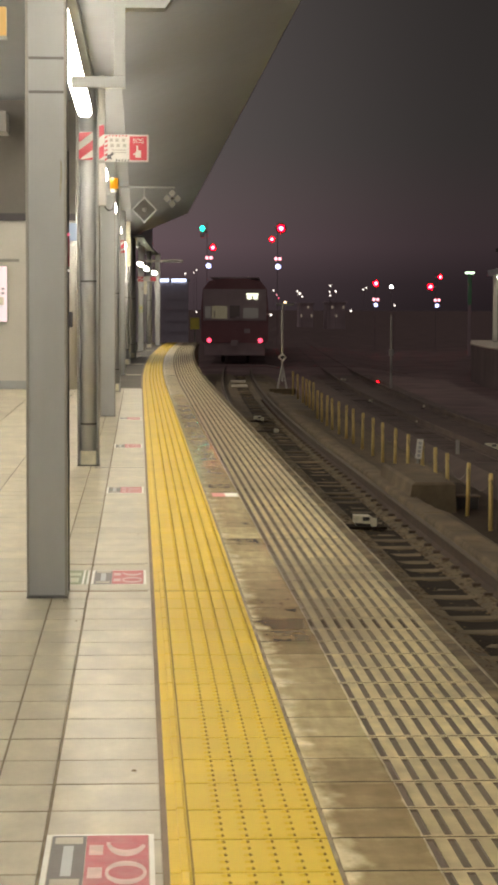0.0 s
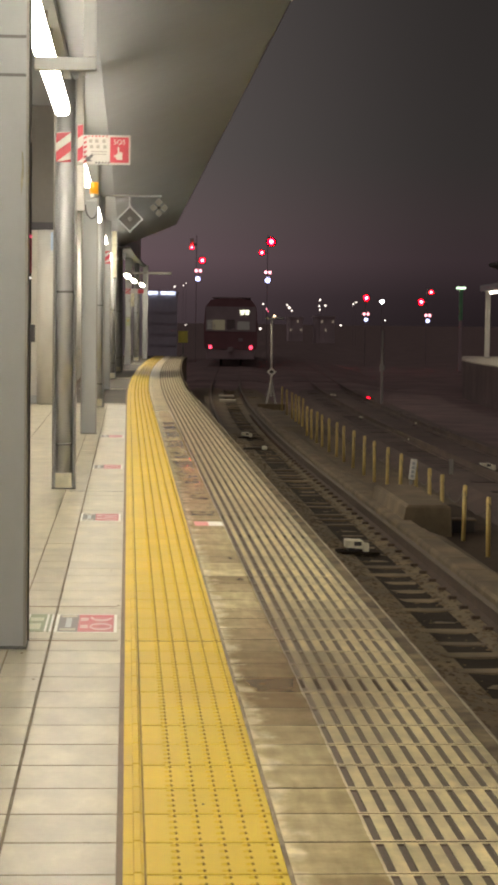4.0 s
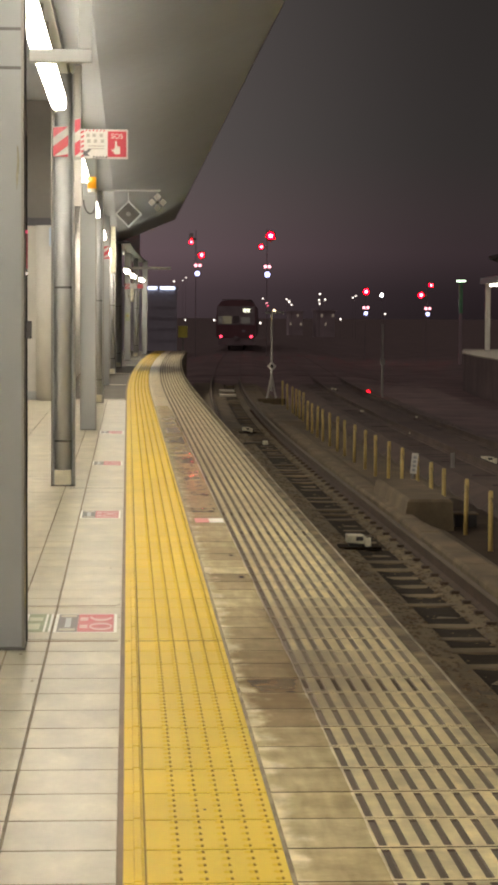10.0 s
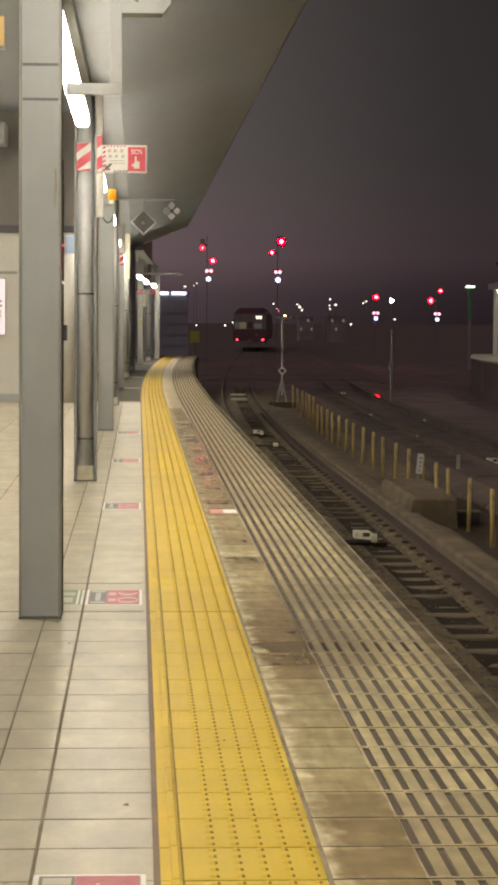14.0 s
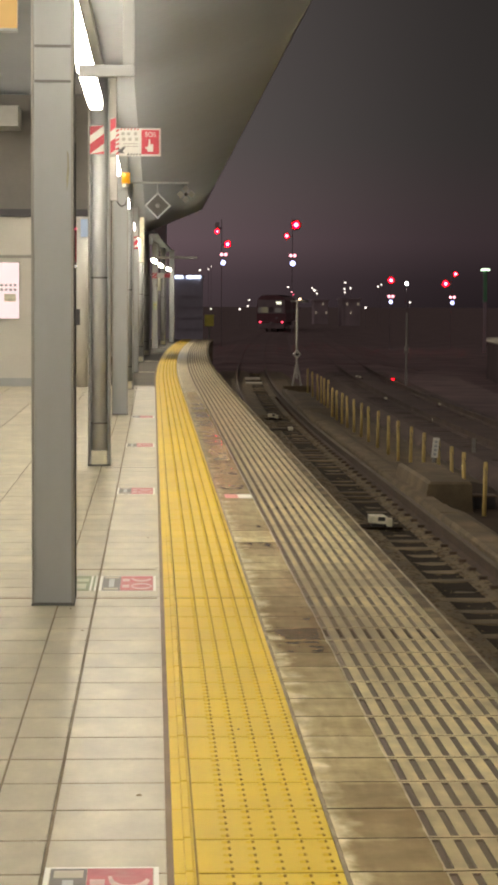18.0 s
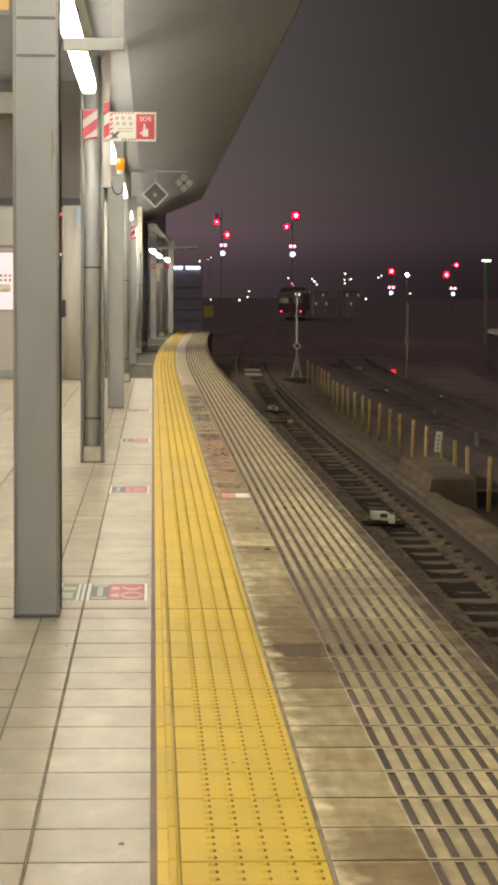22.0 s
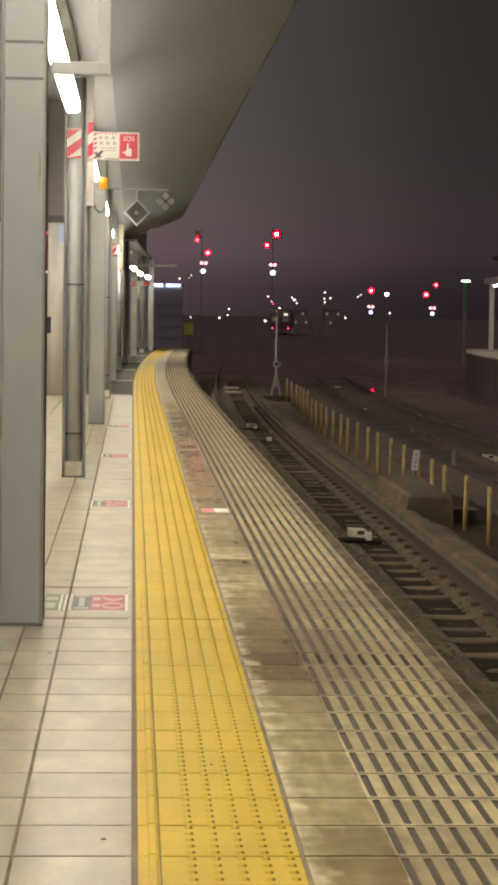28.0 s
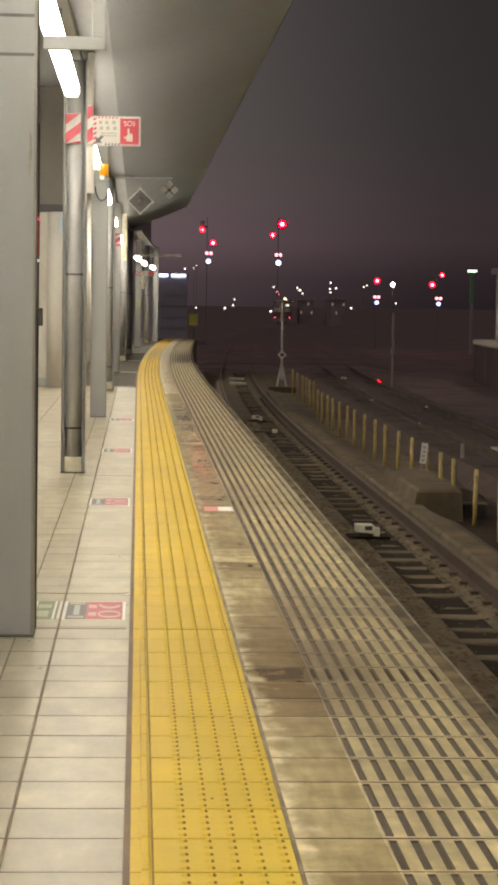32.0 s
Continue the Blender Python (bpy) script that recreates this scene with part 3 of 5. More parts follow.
def track(x, y0, y1, label, ties=TIE_DATA, bed_top=0.2, hollow=False, gravel=M_BALLAST):
    tr = thing("railway_track", pose(0, 0, 0), label, "railway track", kind="structure")
    rail(x - 0.533, tr, y0, y1, not hollow)
    rail(x + 0.533, tr, y0, y1, not hollow)
    bed = Mesh()
    shape = [(x - 1.6, -1.42), (x + 1.6, -1.42), (x + 1.15, RAIL - bed_top), (x - 1.15, RAIL - bed_top)]
    if hollow:
        # ballast heaped up to the sleeper ends, sunk and darker between the rails
        shape[2:] = [(x + 1.15, RAIL - 0.16), (x + 0.66, RAIL - 0.147), (x + 0.58, RAIL - 0.150), (x + 0.36, RAIL - 0.158), (x + 0.26, RAIL - 0.186), (x + 0.12, RAIL - 0.192), (x - 0.02, RAIL - 0.182), (x - 0.15, RAIL - 0.166), (x - 0.30, RAIL - 0.150), (x - 0.46, RAIL - 0.146), (x - 0.66, RAIL - 0.146), (x - 1.15, RAIL - 0.15)]
        part("oily_ballast", Mesh().ribbon([(x - 0.06, RAIL - 0.23), (x + 0.26, RAIL - 0.23), (x + 0.285, RAIL - 0.172), (x + 0.24, RAIL - 0.181), (x + 0.10, RAIL - 0.184), (x - 0.07, RAIL - 0.171)], y0, 80, 2), M_MIDBED, tr, "dark ballast between the rails")
        for k in range(100):
            y = -7.64 + 0.64 * k
            if y > 8:
                part("rail_fastening", CLIP, None, tr, at=along(x + 0.43, y, RAIL - 0.15))
    bed.ribbon(shape, y0, 84, 2)
    # added fill up to the rail heads hides the far rails, lost in haze
    bed.add([(x + bend(y) + a, y, z) for y, h in ((68, -1.435), (85, RAIL - 0.02)) for a, z in ((-3.2, -1.43), (-1.2, h), (1.2, h), (3.2, -1.43))], [(0, 1, 5, 4), (1, 2, 6, 5), (2, 3, 7, 6)], 1)
    bed.ribbon([(x - 3.2, -1.42), (x + 3.2, -1.42), (x + 1.2, RAIL - 0.02), (x - 1.2, RAIL - 0.02)], 84, y1, 20, 1, sink=True)
    part("ballast_bed", bed, [gravel, M_YARD], tr, "brown ballast bed")
    if ties:
        y, trnd = max(y0, -7.64), random.Random(int(x * 100))
        while y < 88:
            part("sleeper", ties, None, tr, at=along(x + trnd.uniform(-0.03, 0.03), y + trnd.uniform(-0.035, 0.035), RAIL - 0.150 - trnd.uniform(0, 0.012 if ties is not TIE_DATA else 0.024)) @ pose(0, 0, 0, trnd.uniform(-2, 2), trnd.uniform(-0.5, 0.5), trnd.uniform(-2, 2)))
            y += 0.64
    return tr


part("joint_sealant", Mesh().ribbon([(-0.004, -0.0052), (0.030, -0.0052), (0.030, -0.0012), (-0.004, -0.0012)], 2, 76, 2), M_SEAL, deck, "brown sealant beside the yellow tiles")
part("joint_sealant", Mesh().ribbon([(0.424, -0.0052), (0.431, -0.0052), (0.434, -0.0012), (0.424, -0.0012)], 2, 76, 2), M_SAND, deck, "brown sealant beside the yellow tiles")
part("expansion_joint", Mesh().box(-1.3, -0.004, 8.70, 8.722, -0.006, 0.0012), M_SEAL, deck, "brown expansion joint across the platform")
part("expansion_joint", Mesh().box(0.028, 0.424, 8.70, 8.712, -0.006, 0.0012), M_GOLD, deck, "dark gold joint across the yellow tiles")
for jx, jw in ((-0.28, 0.0026), (-0.44, 0.0018)):
    part("joint_filler", Mesh().ribbon([(jx - jw, -0.0052), (jx + jw, -0.0052), (jx + jw, -0.0012), (jx - jw, -0.0012)], 2, 32, 2), M_SAND, deck, "sandy brown filler in a long floor joint")
part("joint_filler", Mesh().ribbon([(0.074, -0.0052), (0.086, -0.0052), (0.086, -0.0016), (0.074, -0.0016)], 2, 76, 2), M_GOLD, deck, "dark gold grime between the yellow tiles")
part("expansion_joint", Mesh().box(-0.43, -0.012, 9.70, 9.722, -0.006, 0.001), M_SEAL, deck, "brown expansion joint across the platform")
part("joint_bed", Mesh().ribbon([(0.435, -0.0055), (1.15, -0.0055), (1.15, -0.0053), (0.435, -0.0053)], 2, 76, 2), M_DARKJOINT, deck, "dark dirt in the joints of the border tiles")
part("joint_bed", Mesh().ribbon([(0.089, -0.0055), (0.422, -0.0055), (0.422, -0.0053), (0.089, -0.0053)], 2, 76, 2), M_GOLDJOINT, deck, "dark gold dirt in the joints of the yellow tiles")
TRACK_X = 2.65
track(TRACK_X, -8, 330, "railway track with concrete sleepers beside the platform", hollow=True)
track(6.62, -8, 330, "second railway track across the yard", DARK_TIE_DATA, bed_top=0.158, gravel=M_DARKBED)

# loose ballast stones between and over the sleepers
stones, srnd = Mesh(), random.Random(9)
BED_X = (-1.3, -0.66, -0.46, -0.30, -0.15, -0.06, 0.21, 0.30, 0.40, 0.66, 1.15)
BED_Z = (0.15, 0.146, 0.146, 0.150, 0.166, 0.18, 0.192, 0.17, 0.157, 0.147, 0.16)
for k in range(15000):
    y = 9 + 38 * srnd.random() ** 1.3
    x = srnd.uniform(2.0, 3.5)
    if abs(abs(x - TRACK_X) - 0.533) < 0.075:
        continue
    if -0.08 < x - TRACK_X < 0.28 and srnd.random() < 0.8:
        continue
    r, top = srnd.uniform(0.014, 0.040), RAIL - float(np.interp(x - TRACK_X, BED_X, BED_Z))
    c, t = Vector((x + bend(y), y, top + srnd.uniform(-0.012, 0.003))), srnd.uniform(0, 3.1)
    q = Matrix.Rotation(t, 3, "Z")
    vs = [c + q @ Vector(p) for p in ((r, 0.1 * r, 0), (-r * 0.9, 0, 0.1 * r), (0.1 * r, r * 0.8, 0), (0, -r * 0.85, 0), (0.2 * r, 0.1 * r, r * 0.42), (0, 0, -r * 0.6))]
    stones.add(vs, [(0, 2, 4), (2, 1, 4), (1, 3, 4), (3, 0, 4), (2, 0, 5), (1, 2, 5), (3, 1, 5), (0, 3, 5)])
sme = bpy.data.meshes.new("ballast_stones")
sme.from_pydata(stones.v, [], stones.f)
sme.materials.append(M_STONE)
tagged(new("ballast_stones", sme), "loose brown ballast stones between the sleepers", "ballast", kind="stuff")

# concrete cable trough beside the first track
trough = thing("cable_trough", pose(0, 0, 0), "weathered concrete cable trough beside the track", "cable trough", kind="structure")
y, wrnd = 7.4, random.Random(31)
while y < 58:
    out, dx = float(np.interp(y, (20, 27), (3.64, 3.52))), wrnd.uniform(-0.003, 0.003)
    top = RAIL - 0.015 + wrnd.uniform(-0.003, 0.002)
    part("trough_cover", Mesh().ribbon([(3.33, -1.42), (out, -1.42), (out + dx, top - 0.02), (out - 0.015 + dx, top), (3.36 + dx, top), (3.335, top - 0.03)], y, y + 0.985, 0.985), M_CONC, trough)
    y += 1.0

# ---------------------------------------------------------------- platform paving, in rows of 0.3 m
PITCH, Y0 = 0.30, 3.06


def slab(w, d, gap=0.0095, h=0.005, c=0.0015, side=0.0045):
    """A tile with chamfered upper edges, its left front corner at the origin."""
    x0, x1, y0, y1 = side / 2, w - side / 2, gap / 2, d - gap / 2
    vs = [(x0, y0, -h), (x1, y0, -h), (x1, y1, -h), (x0, y1, -h), (x0, y0, -c), (x1, y0, -c), (x1, y1, -c), (x0, y1, -c), (x0 + c, y0 + c, 0), (x1 - c, y0 + c, 0), (x1 - c, y1 - c, 0), (x0 + c, y1 - c, 0)]
    m = Mesh().add(vs, [(8, 9, 10, 11)] + [(a + 4, (a + 1) % 4 + 4, (a + 1) % 4 + 8, a + 8) for a in range(4)])
    return m.add(vs, [(a, (a + 1) % 4, (a + 1) % 4 + 4, a + 4) for a in range(4)], 1)


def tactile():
    """A tile with five by five raised dots, shade painted on their flanks away from the lamps."""
    m = slab(0.345, PITCH, 0.0115, c=0.0022)
    for i in range(5):
        for j in range(5):
            x, y, r, s, h = 0.075 + 0.06 * i, 0.03 + 0.06 * j, 0.0130, 0.0072, 0.0050
            base = [(x + r * math.cos((a + 0.5) * math.pi / 4), y + r * math.sin((a + 0.5) * math.pi / 4), 0.0) for a in range(8)]
            top = [(x + s * math.cos((a + 0.5) * math.pi / 4), y + s * math.sin((a + 0.5) * math.pi / 4), h) for a in range(8)]
            m.add(base + top, [tuple(range(8, 16))])
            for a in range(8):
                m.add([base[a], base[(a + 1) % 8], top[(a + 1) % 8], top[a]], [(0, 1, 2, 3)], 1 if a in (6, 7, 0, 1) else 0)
    return m


def inner_line():
    """A narrow tile with a low bar along its inner side."""
    m = slab(0.057, PITCH, 0.006, side=0.005)
    x0, x1, y0, y1, h = 0.031, 0.047, 0.004, PITCH - 0.004, 0.005
    bar = [(x0 - 0.003, y0, 0), (x1 + 0.005, y0, 0), (x1 + 0.005, y1, 0), (x0 - 0.003, y1, 0), (x0, y0 + 0.002, h), (x1, y0 + 0.002, h), (x1, y1 - 0.002, h), (x0, y1 - 0.002, h)]
    m.add(bar, [(4, 5, 6, 7), (0, 1, 5, 4), (2, 3, 7, 6), (3, 0, 4, 7), (1, 2, 6, 5)])
    return m


def border_tile(w=0.725, n=9):
    """A wide edge tile: a plain band, then a row of long recessed grooves."""
    m, d, h, g = Mesh(), PITCH, 0.005, 0.0042
    pitch, sw, y0, y1 = 0.0546, 0.0208, 0.019, PITCH - 0.019
    m.add([(g, g, 0), (w - g, g, 0), (w - g, y0, 0), (g, y0, 0), (g, y1, 0), (w - g, y1, 0), (w - g, d - g, 0), (g, d - g, 0)], [(0, 1, 2, 3), (4, 5, 6, 7)])
    edge = g
    for i in range(n):
        a, b = 0.235 + pitch * i, 0.235 + pitch * i + sw
        m.add([(edge, y0, 0), (a, y0, 0), (a, y1, 0), (edge, y1, 0)], [(0, 1, 2, 3)])
        m.add([(a, y0, 0), (b, y0, 0), (b, y1, 0), (a, y1, 0), (a + 0.003, y0 + 0.006, -h), (b - 0.003, y0 + 0.006, -h), (b - 0.003, y1 - 0.006, -h), (a + 0.003, y1 - 0.006, -h)],
              [(4, 5, 6, 7), (0, 1, 5, 4), (1, 2, 6, 5), (2, 3, 7, 6), (3, 0, 4, 7)], 1)
        edge = b
    m.add([(edge, y0, 0), (w - g, y0, 0), (w - g, y1, 0), (edge, y1, 0)], [(0, 1, 2, 3)])
    m.add([(g, g, 0), (w - g, g, 0), (w - g, d - g, 0), (g, d - g, 0), (g, g, -0.005), (w - g, g, -0.005), (w - g, d - g, -0.005), (g, d - g, -0.005)], [(0, 1, 5, 4), (1, 2, 6, 5), (2, 3, 7, 6), (3, 0, 4, 7)], 2)
    return m


# how wet each row of border tiles is from the fourth metre on, and the grey film on its ribs
WET = (0.6, 0.7, 0.75, 0.8, 0.85, 0.9, 0.75, 0.5, 0.4, 0.42, 0.5, 0.45, 0.6, 0.85, 0.95, 1.0, 0.97, 0.88, 0.7, 0.6, 0.5, 0.42, 0.2, 0.12, 0.5, 0.75, 0.05, 0.3, 0.6, 0.5, 0.3, 0.4, 0.3, 0.3, 0.4)
FILM = (0.4, 0.4, 0.4, 0.45, 0.5, 0.6, 0.5, 0.25, 0.25, 0.35, 0.3, 0.4, 0.55, 0.6, 0.85, 1.0, 1.0, 0.95, 0.3, 0.75, 1.0, 0.95, 0.7, 0.3, 0.15, 0.2, 0.1, 0.25, 0.45, 0.2, 0.35, 0.1, 0.05, 0.1, 0.15)


def tile_soil(i):
    """Wetness, film, and whether the film reaches the platform edge."""
    if i < len(WET):
        return (WET[i], FILM[i], 1.0 if i in (20, 21, 22) else 0.25, 1.0)
    r = random.Random(i)
    film = 0.45 if i < 41 else 0.15 if i < 47 else 0.45
    return (r.uniform(0.3, 0.6), film * r.uniform(0.85, 1.1), 1.0, 1.0)


def tile_uv(me, flat):
    """Each tile's own plan as texture coordinates."""
    layer = me.uv_layers.new(name="tile")
    for lp in me.loops:
        layer.data[lp.index].uv = flat[lp.vertex_index]


def paving(name, x, mesh, mats, label, piece, singles, y_end, stuff_name, w, dy=0.0, pitch=PITCH, start=Y0, soil=None):
    """A lane of tiles: the near ones single, the far ones joined."""
    lane = thing(name, pose(0, 0, 0), label, "paving", kind="structure")
    data, far, far_uv, i = mesh.data(piece, mats), Mesh(), [], 0
    tile_uv(data, [p[:2] for p in mesh.v])
    rnd = random.Random(int(x * 1000) + 17)
    i = -36
    while True:
        y = start + dy + i * pitch
        if y + pitch > y_end:
            break
        if 0 <= i < singles:
            tile = part(piece, data, None, lane, at=pose(x + bend(y), y, rnd.uniform(-0.0003, 0.0003), rnd.uniform(-0.04, 0.04), rnd.uniform(-0.02, 0.02), heading(y)))
            if soil:
                tile.color = soil(i)
        else:
            tm = pose(x + bend(y), y, rnd.uniform(-0.0003, 0.0003), 0, 0, heading(y))
            o = len(far.v)
            far.v += [tuple(tm @ Vector(p)) for p in mesh.v]
            far.f += [tuple(k + o for k in q) for q in mesh.f]
            far.m += mesh.m
            far_uv += [p[:2] for p in mesh.v]
        i += 1
    if far.f:
        ob = new(stuff_name, bpy.data.meshes.new(stuff_name))
        ob.data.from_pydata(far.v, [], far.f)
        for mm in mats if isinstance(mats, list) else [mats]:
            ob.data.materials.append(mm)
        ob.data.polygons.foreach_set("material_index", far.m)
        tile_uv(ob.data, far_uv)
        ob.color = (0.3, 0.5, 1.0, 1.0)
        ob.parent = lane
        tagged(ob, kind="stuff")
    return lane


# ---------------------------------------------------------------- canopy pillars
def h_pillar(at, pipe, label, top=3.16, band=False, paint=None):
    ob = thing("canopy_pillar", at, label, "pillar", "canopy pillars")
    w, d = 0.172, 0.19
    for s in (-1, 1):
        part("flange", Mesh().box(s * w / 2 - 0.006, s * w / 2 + 0.006, -d / 2, d / 2, 0.01, top, bev=0.002), paint or M_FLANGE, ob)
    if pipe:
        part("web", Mesh().box(-w / 2 + 0.006, w / 2 - 0.006, 0.01, 0.022, 0.01, top), M_PILLAR, ob)
        pp = part("downpipe", Mesh().tube((0, -0.035, 0.12), (0, -0.035, top), 0.062, n=20), M_PIPE, ob, "grey rain pipe inside the pillar", smooth=True)
        for z in (0.34, 1.52):
            part("pipe_collar", Mesh().tube((0, -0.035, z), (0, -0.035, z + 0.016), 0.0645, n=20), M_SEAM, pp, smooth=True)
        part("base_cover", Mesh().box(-0.064, 0.064, -0.10, 0.0, 0.012, 0.125, bev=0.004), M_CREAM, ob, "cream base cover with a worn notice")
    else:
        part("web", Mesh().box(-w / 2 + 0.006, w / 2 - 0.006, -0.07, -0.055, 0.01, top), paint or M_PILLAR, ob)
    if band:
        part("rust_streak", Mesh().add([(0.062, -0.0712, 1.98), (0.069, -0.0712, 1.965), (0.072, -0.0712, 1.90), (0.068, -0.0712, 1.845), (0.061, -0.0712, 1.80), (0.058, -0.0712, 1.86), (0.063, -0.0712, 1.91)], [(0, 1, 2, 3, 4, 5, 6)]), M_STREAK, ob, "yellowish rust streak")
        for z in (2.275, 2.425):
            part("seam_strip", Mesh().box(-w / 2 + 0.008, w / 2 - 0.008, -0.073, -0.069, z - 0.006, z + 0.006), M_SEAM, ob)
    part("foot_plate", Mesh().box(-w / 2 - 0.008, w / 2 + 0.008, -d / 2 - 0.004, d / 2 + 0.004, 0.0, 0.010, bev=0.003), M_SEAM, ob, "grey steel foot plate")
    return ob


PX = -0.46
PILLARS = [(8.58, False), (16.3, True), (24.0, False), (31.2, True), (38.9, False), (46.0, True), (52.2, True), (60.0, False), (65.3, True)]


def drift(y):
    """The row of pillars and lamps swings a little nearer to the edge further on."""
    return float(np.interp(y, (18, 23, 52, 60, 65.3, 70), (0.0, 0.045, 0.055, 0.09, 0.18, 0.33)))


for py, pipe in PILLARS:
    h_pillar(along(PX + drift(py), py), pipe, "grey steel canopy pillar holding a round rain pipe" if pipe else "grey painted steel canopy pillar with flat face", band=py < 10)

br = thing("cantilever_arm", along(PX + drift(60), 60.0, 2.64), "grey cantilever arm on a far pillar", "bracket")
part("arm", Mesh().box(0.0, 1.25, -0.04, 0.04, 0.0, 0.07, bev=0.008), M_FLANGE, br)

h_pillar(along(-0.13, 69.6), False, "grey painted steel canopy pillar with flat face")

# conduit and small boxes on the first pillar
cond = thing("pillar_conduit", pose(-0.366, 8.60, 0), "dark cable conduit with a small switch box on a pillar", "conduit")
part("conduit", Mesh().box(-0.006, 0.004, -0.01, 0.02, 0.02, 2.02, bev=0.002), M_DARKLINE, cond)
part("switch_box", Mesh().box(-0.008, 0.020, -0.03, 0.03, 1.225, 1.295, bev=0.003), M_BAND, cond)
part("red_strip", Mesh().box(-0.004, 0.007, -0.0155, -0.0105, 1.50, 1.635), mat("dim_red_cover", (0.30, 0.045, 0.055), 0.4, vary=0.1), cond, "dark red cover strip")
part("indicator", Mesh().dome((0.001, -0.012, 1.645), 0.006, n=8), G_LED, cond, "red glowing indicator")
part("indicator", Mesh().dome((0.001, -0.012, 1.482), 0.005, n=8), G_FAR, cond, "white glowing indicator")

# ---------------------------------------------------------------- canopy
canopy = thing("canopy_roof", pose(0, 0, 0), "grey butterfly canopy roof over the platform", "canopy", kind="structure")
CAN_END = 54.5
part("beam_end", Mesh().ribbon([(-0.54, 3.10), (-0.10, 3.10), (-0.10, 3.149), (-0.54, 3.149)], 52, 70, 2), M_SOFFIT, canopy, "grey lamp carrier under the beam")
part("beam", Mesh().ribbon([(-0.54, 3.15), (-0.42, 3.15), (-0.42, 3.5), (-0.54, 3.5)], -8, 70, 2), M_BEAM, canopy, "pale painted steel beam")
part("soffit", Mesh().ribbon([(-0.42, 3.21), (-0.19, 3.215), (1.262, 3.823), (1.285, 3.838), (1.285, 3.99), (-0.42, 3.60)], -8, CAN_END, 2, straight=True), M_SOFFIT, canopy, "grey canopy underside that rises to the eave")
part("inner_soffit", Mesh().ribbon([(-7.5, 4.6), (-0.75, 4.6), (-0.54, 3.3), (-0.54, 4.75), (-7.5, 4.75)], -8, 76, 2), M_SOFFIT, canopy, "grey underside of the inner canopy")

# ---------------------------------------------------------------- line lamps


def line_lamp(at, length, label="white line lamp under the canopy beam", lit=None, up=0.325):
    ob = thing("line_lamp", at, label, "lamp", "platform line lamps")
    part("housing", Mesh().box(-0.05, 0.05, 0, length, 0.075, 0.11, bev=0.006), M_WHITE, ob)
    part("tube", Mesh().add([(x, yy, z) for yy in (0.01, length - 0.01) for x, z in ((-0.052, 0.074), (-0.052, 0.02), (-0.034, 0.0), (0.034, 0.0), (0.052, 0.02), (0.052, 0.074))],
                            [(i, (i + 1) % 6, 6 + (i + 1) % 6, 6 + i) for i in range(6)] + [tuple(range(6))[::-1], tuple(range(6, 12))]), lit or G_TUBE, ob, "glowing white tube")
    part("hanger", Mesh().tube((0, 0.3, 0.11), (0, 0.3, up), 0.01, n=8), M_GALV, ob)
    part("hanger", Mesh().tube((0, length - 0.3, 0.11), (0, length - 0.3, up), 0.01, n=8), M_GALV, ob)
    return ob


LAMP_X, LAMP_Z = -0.475, 2.83
for ly, ll in ((-5.0, 2.5), (-2.4, 2.5), (0.2, 2.5), (2.8, 2.5), (5.4, 2.6), (8.8, 1.65), (10.55, 2.45), (13.15, 2.6), (16.5, 3.6), (20.3, 3.1), (24.3, 3.2), (27.7, 3.1), (31.8, 3.2), (35.2, 3.2), (39.4, 3.0), (44.3, 3.0), (55.8, 3.0), (60.6, 3.4), (66.0, 3.0)):
    sink = 0.006 * max(0.0, ly - 13.5)
    line_lamp(along(LAMP_X + drift(ly) + (0.09 if ly > 52 else 0.0), ly, LAMP_Z - sink - (0.1 if ly > 52 else 0.0)), ll, lit=G_STRONGTUBE if ly > 38 else G_WEAKTUBE if ly > 19 else G_TUBE, up=0.325 + sink + (0.1 if ly > 52 else 0.0))
# inner row assumed from one lamp, set out of view to light the wall
for ly in (9.0, 12.0, 15.0, 18.0, 21.0, 24.0, 26.8, 29.4):
    line_lamp(pose(-3.6, ly, 4.285), 2.4, "white line lamp over the inner platform", G_INNER)

# ---------------------------------------------------------------- building on the platform
bw = tagged(part("wall_north", Mesh().box(-7.5, -1.05, 32.2, 32.5, -0.01, 2.68), M_WALL), "beige panelled wall of the platform building", "wall", kind="structure")
# darker taupe here stands for the light missing above the fascia
part("upper_wall", Mesh().box(-7.5, -1.05, 32.25, 32.5, 2.80, 4.62), M_WALLUP, bw, "upper wall, its lack of light painted in dark taupe")
part("fascia_band", Mesh().box(-7.5, -1.05, 32.12, 32.5, 2.68, 2.80), M_BAND, bw, "dark grey fascia band")
part("baseboard", Mesh().box(-7.5, -1.05, 32.17, 32.2, -0.01, 0.13), M_PILLAR, bw, "grey baseboard")
part("round_column", Mesh().tube((-1.2, 32.1, 0.0), (-1.2, 32.1, 2.68), 0.17, n=28), M_WALL, bw, "rounded pale wall corner", smooth=True)
side = tagged(part("wall_east", Mesh().box(-1.3, -1.05, 32.5, 60, -0.01, 4.62), M_WALL), "beige side wall of the platform building", "wall", kind="structure")
# two unseen walls, added to close off the platform beside and behind
tagged(part("wall_west", Mesh().box(-7.7, -7.5, -8, 76, -1.4, 4.65), M_WALL), "unseen beige wall added along the inner side of the platform", "wall", kind="structure")
tagged(part("wall_south", Mesh().box(-7.5, 1.2, -8.3, -8.0, -1.4, 4.65), M_WALL), "unseen beige wall added to close the platform behind", "wall", kind="structure")
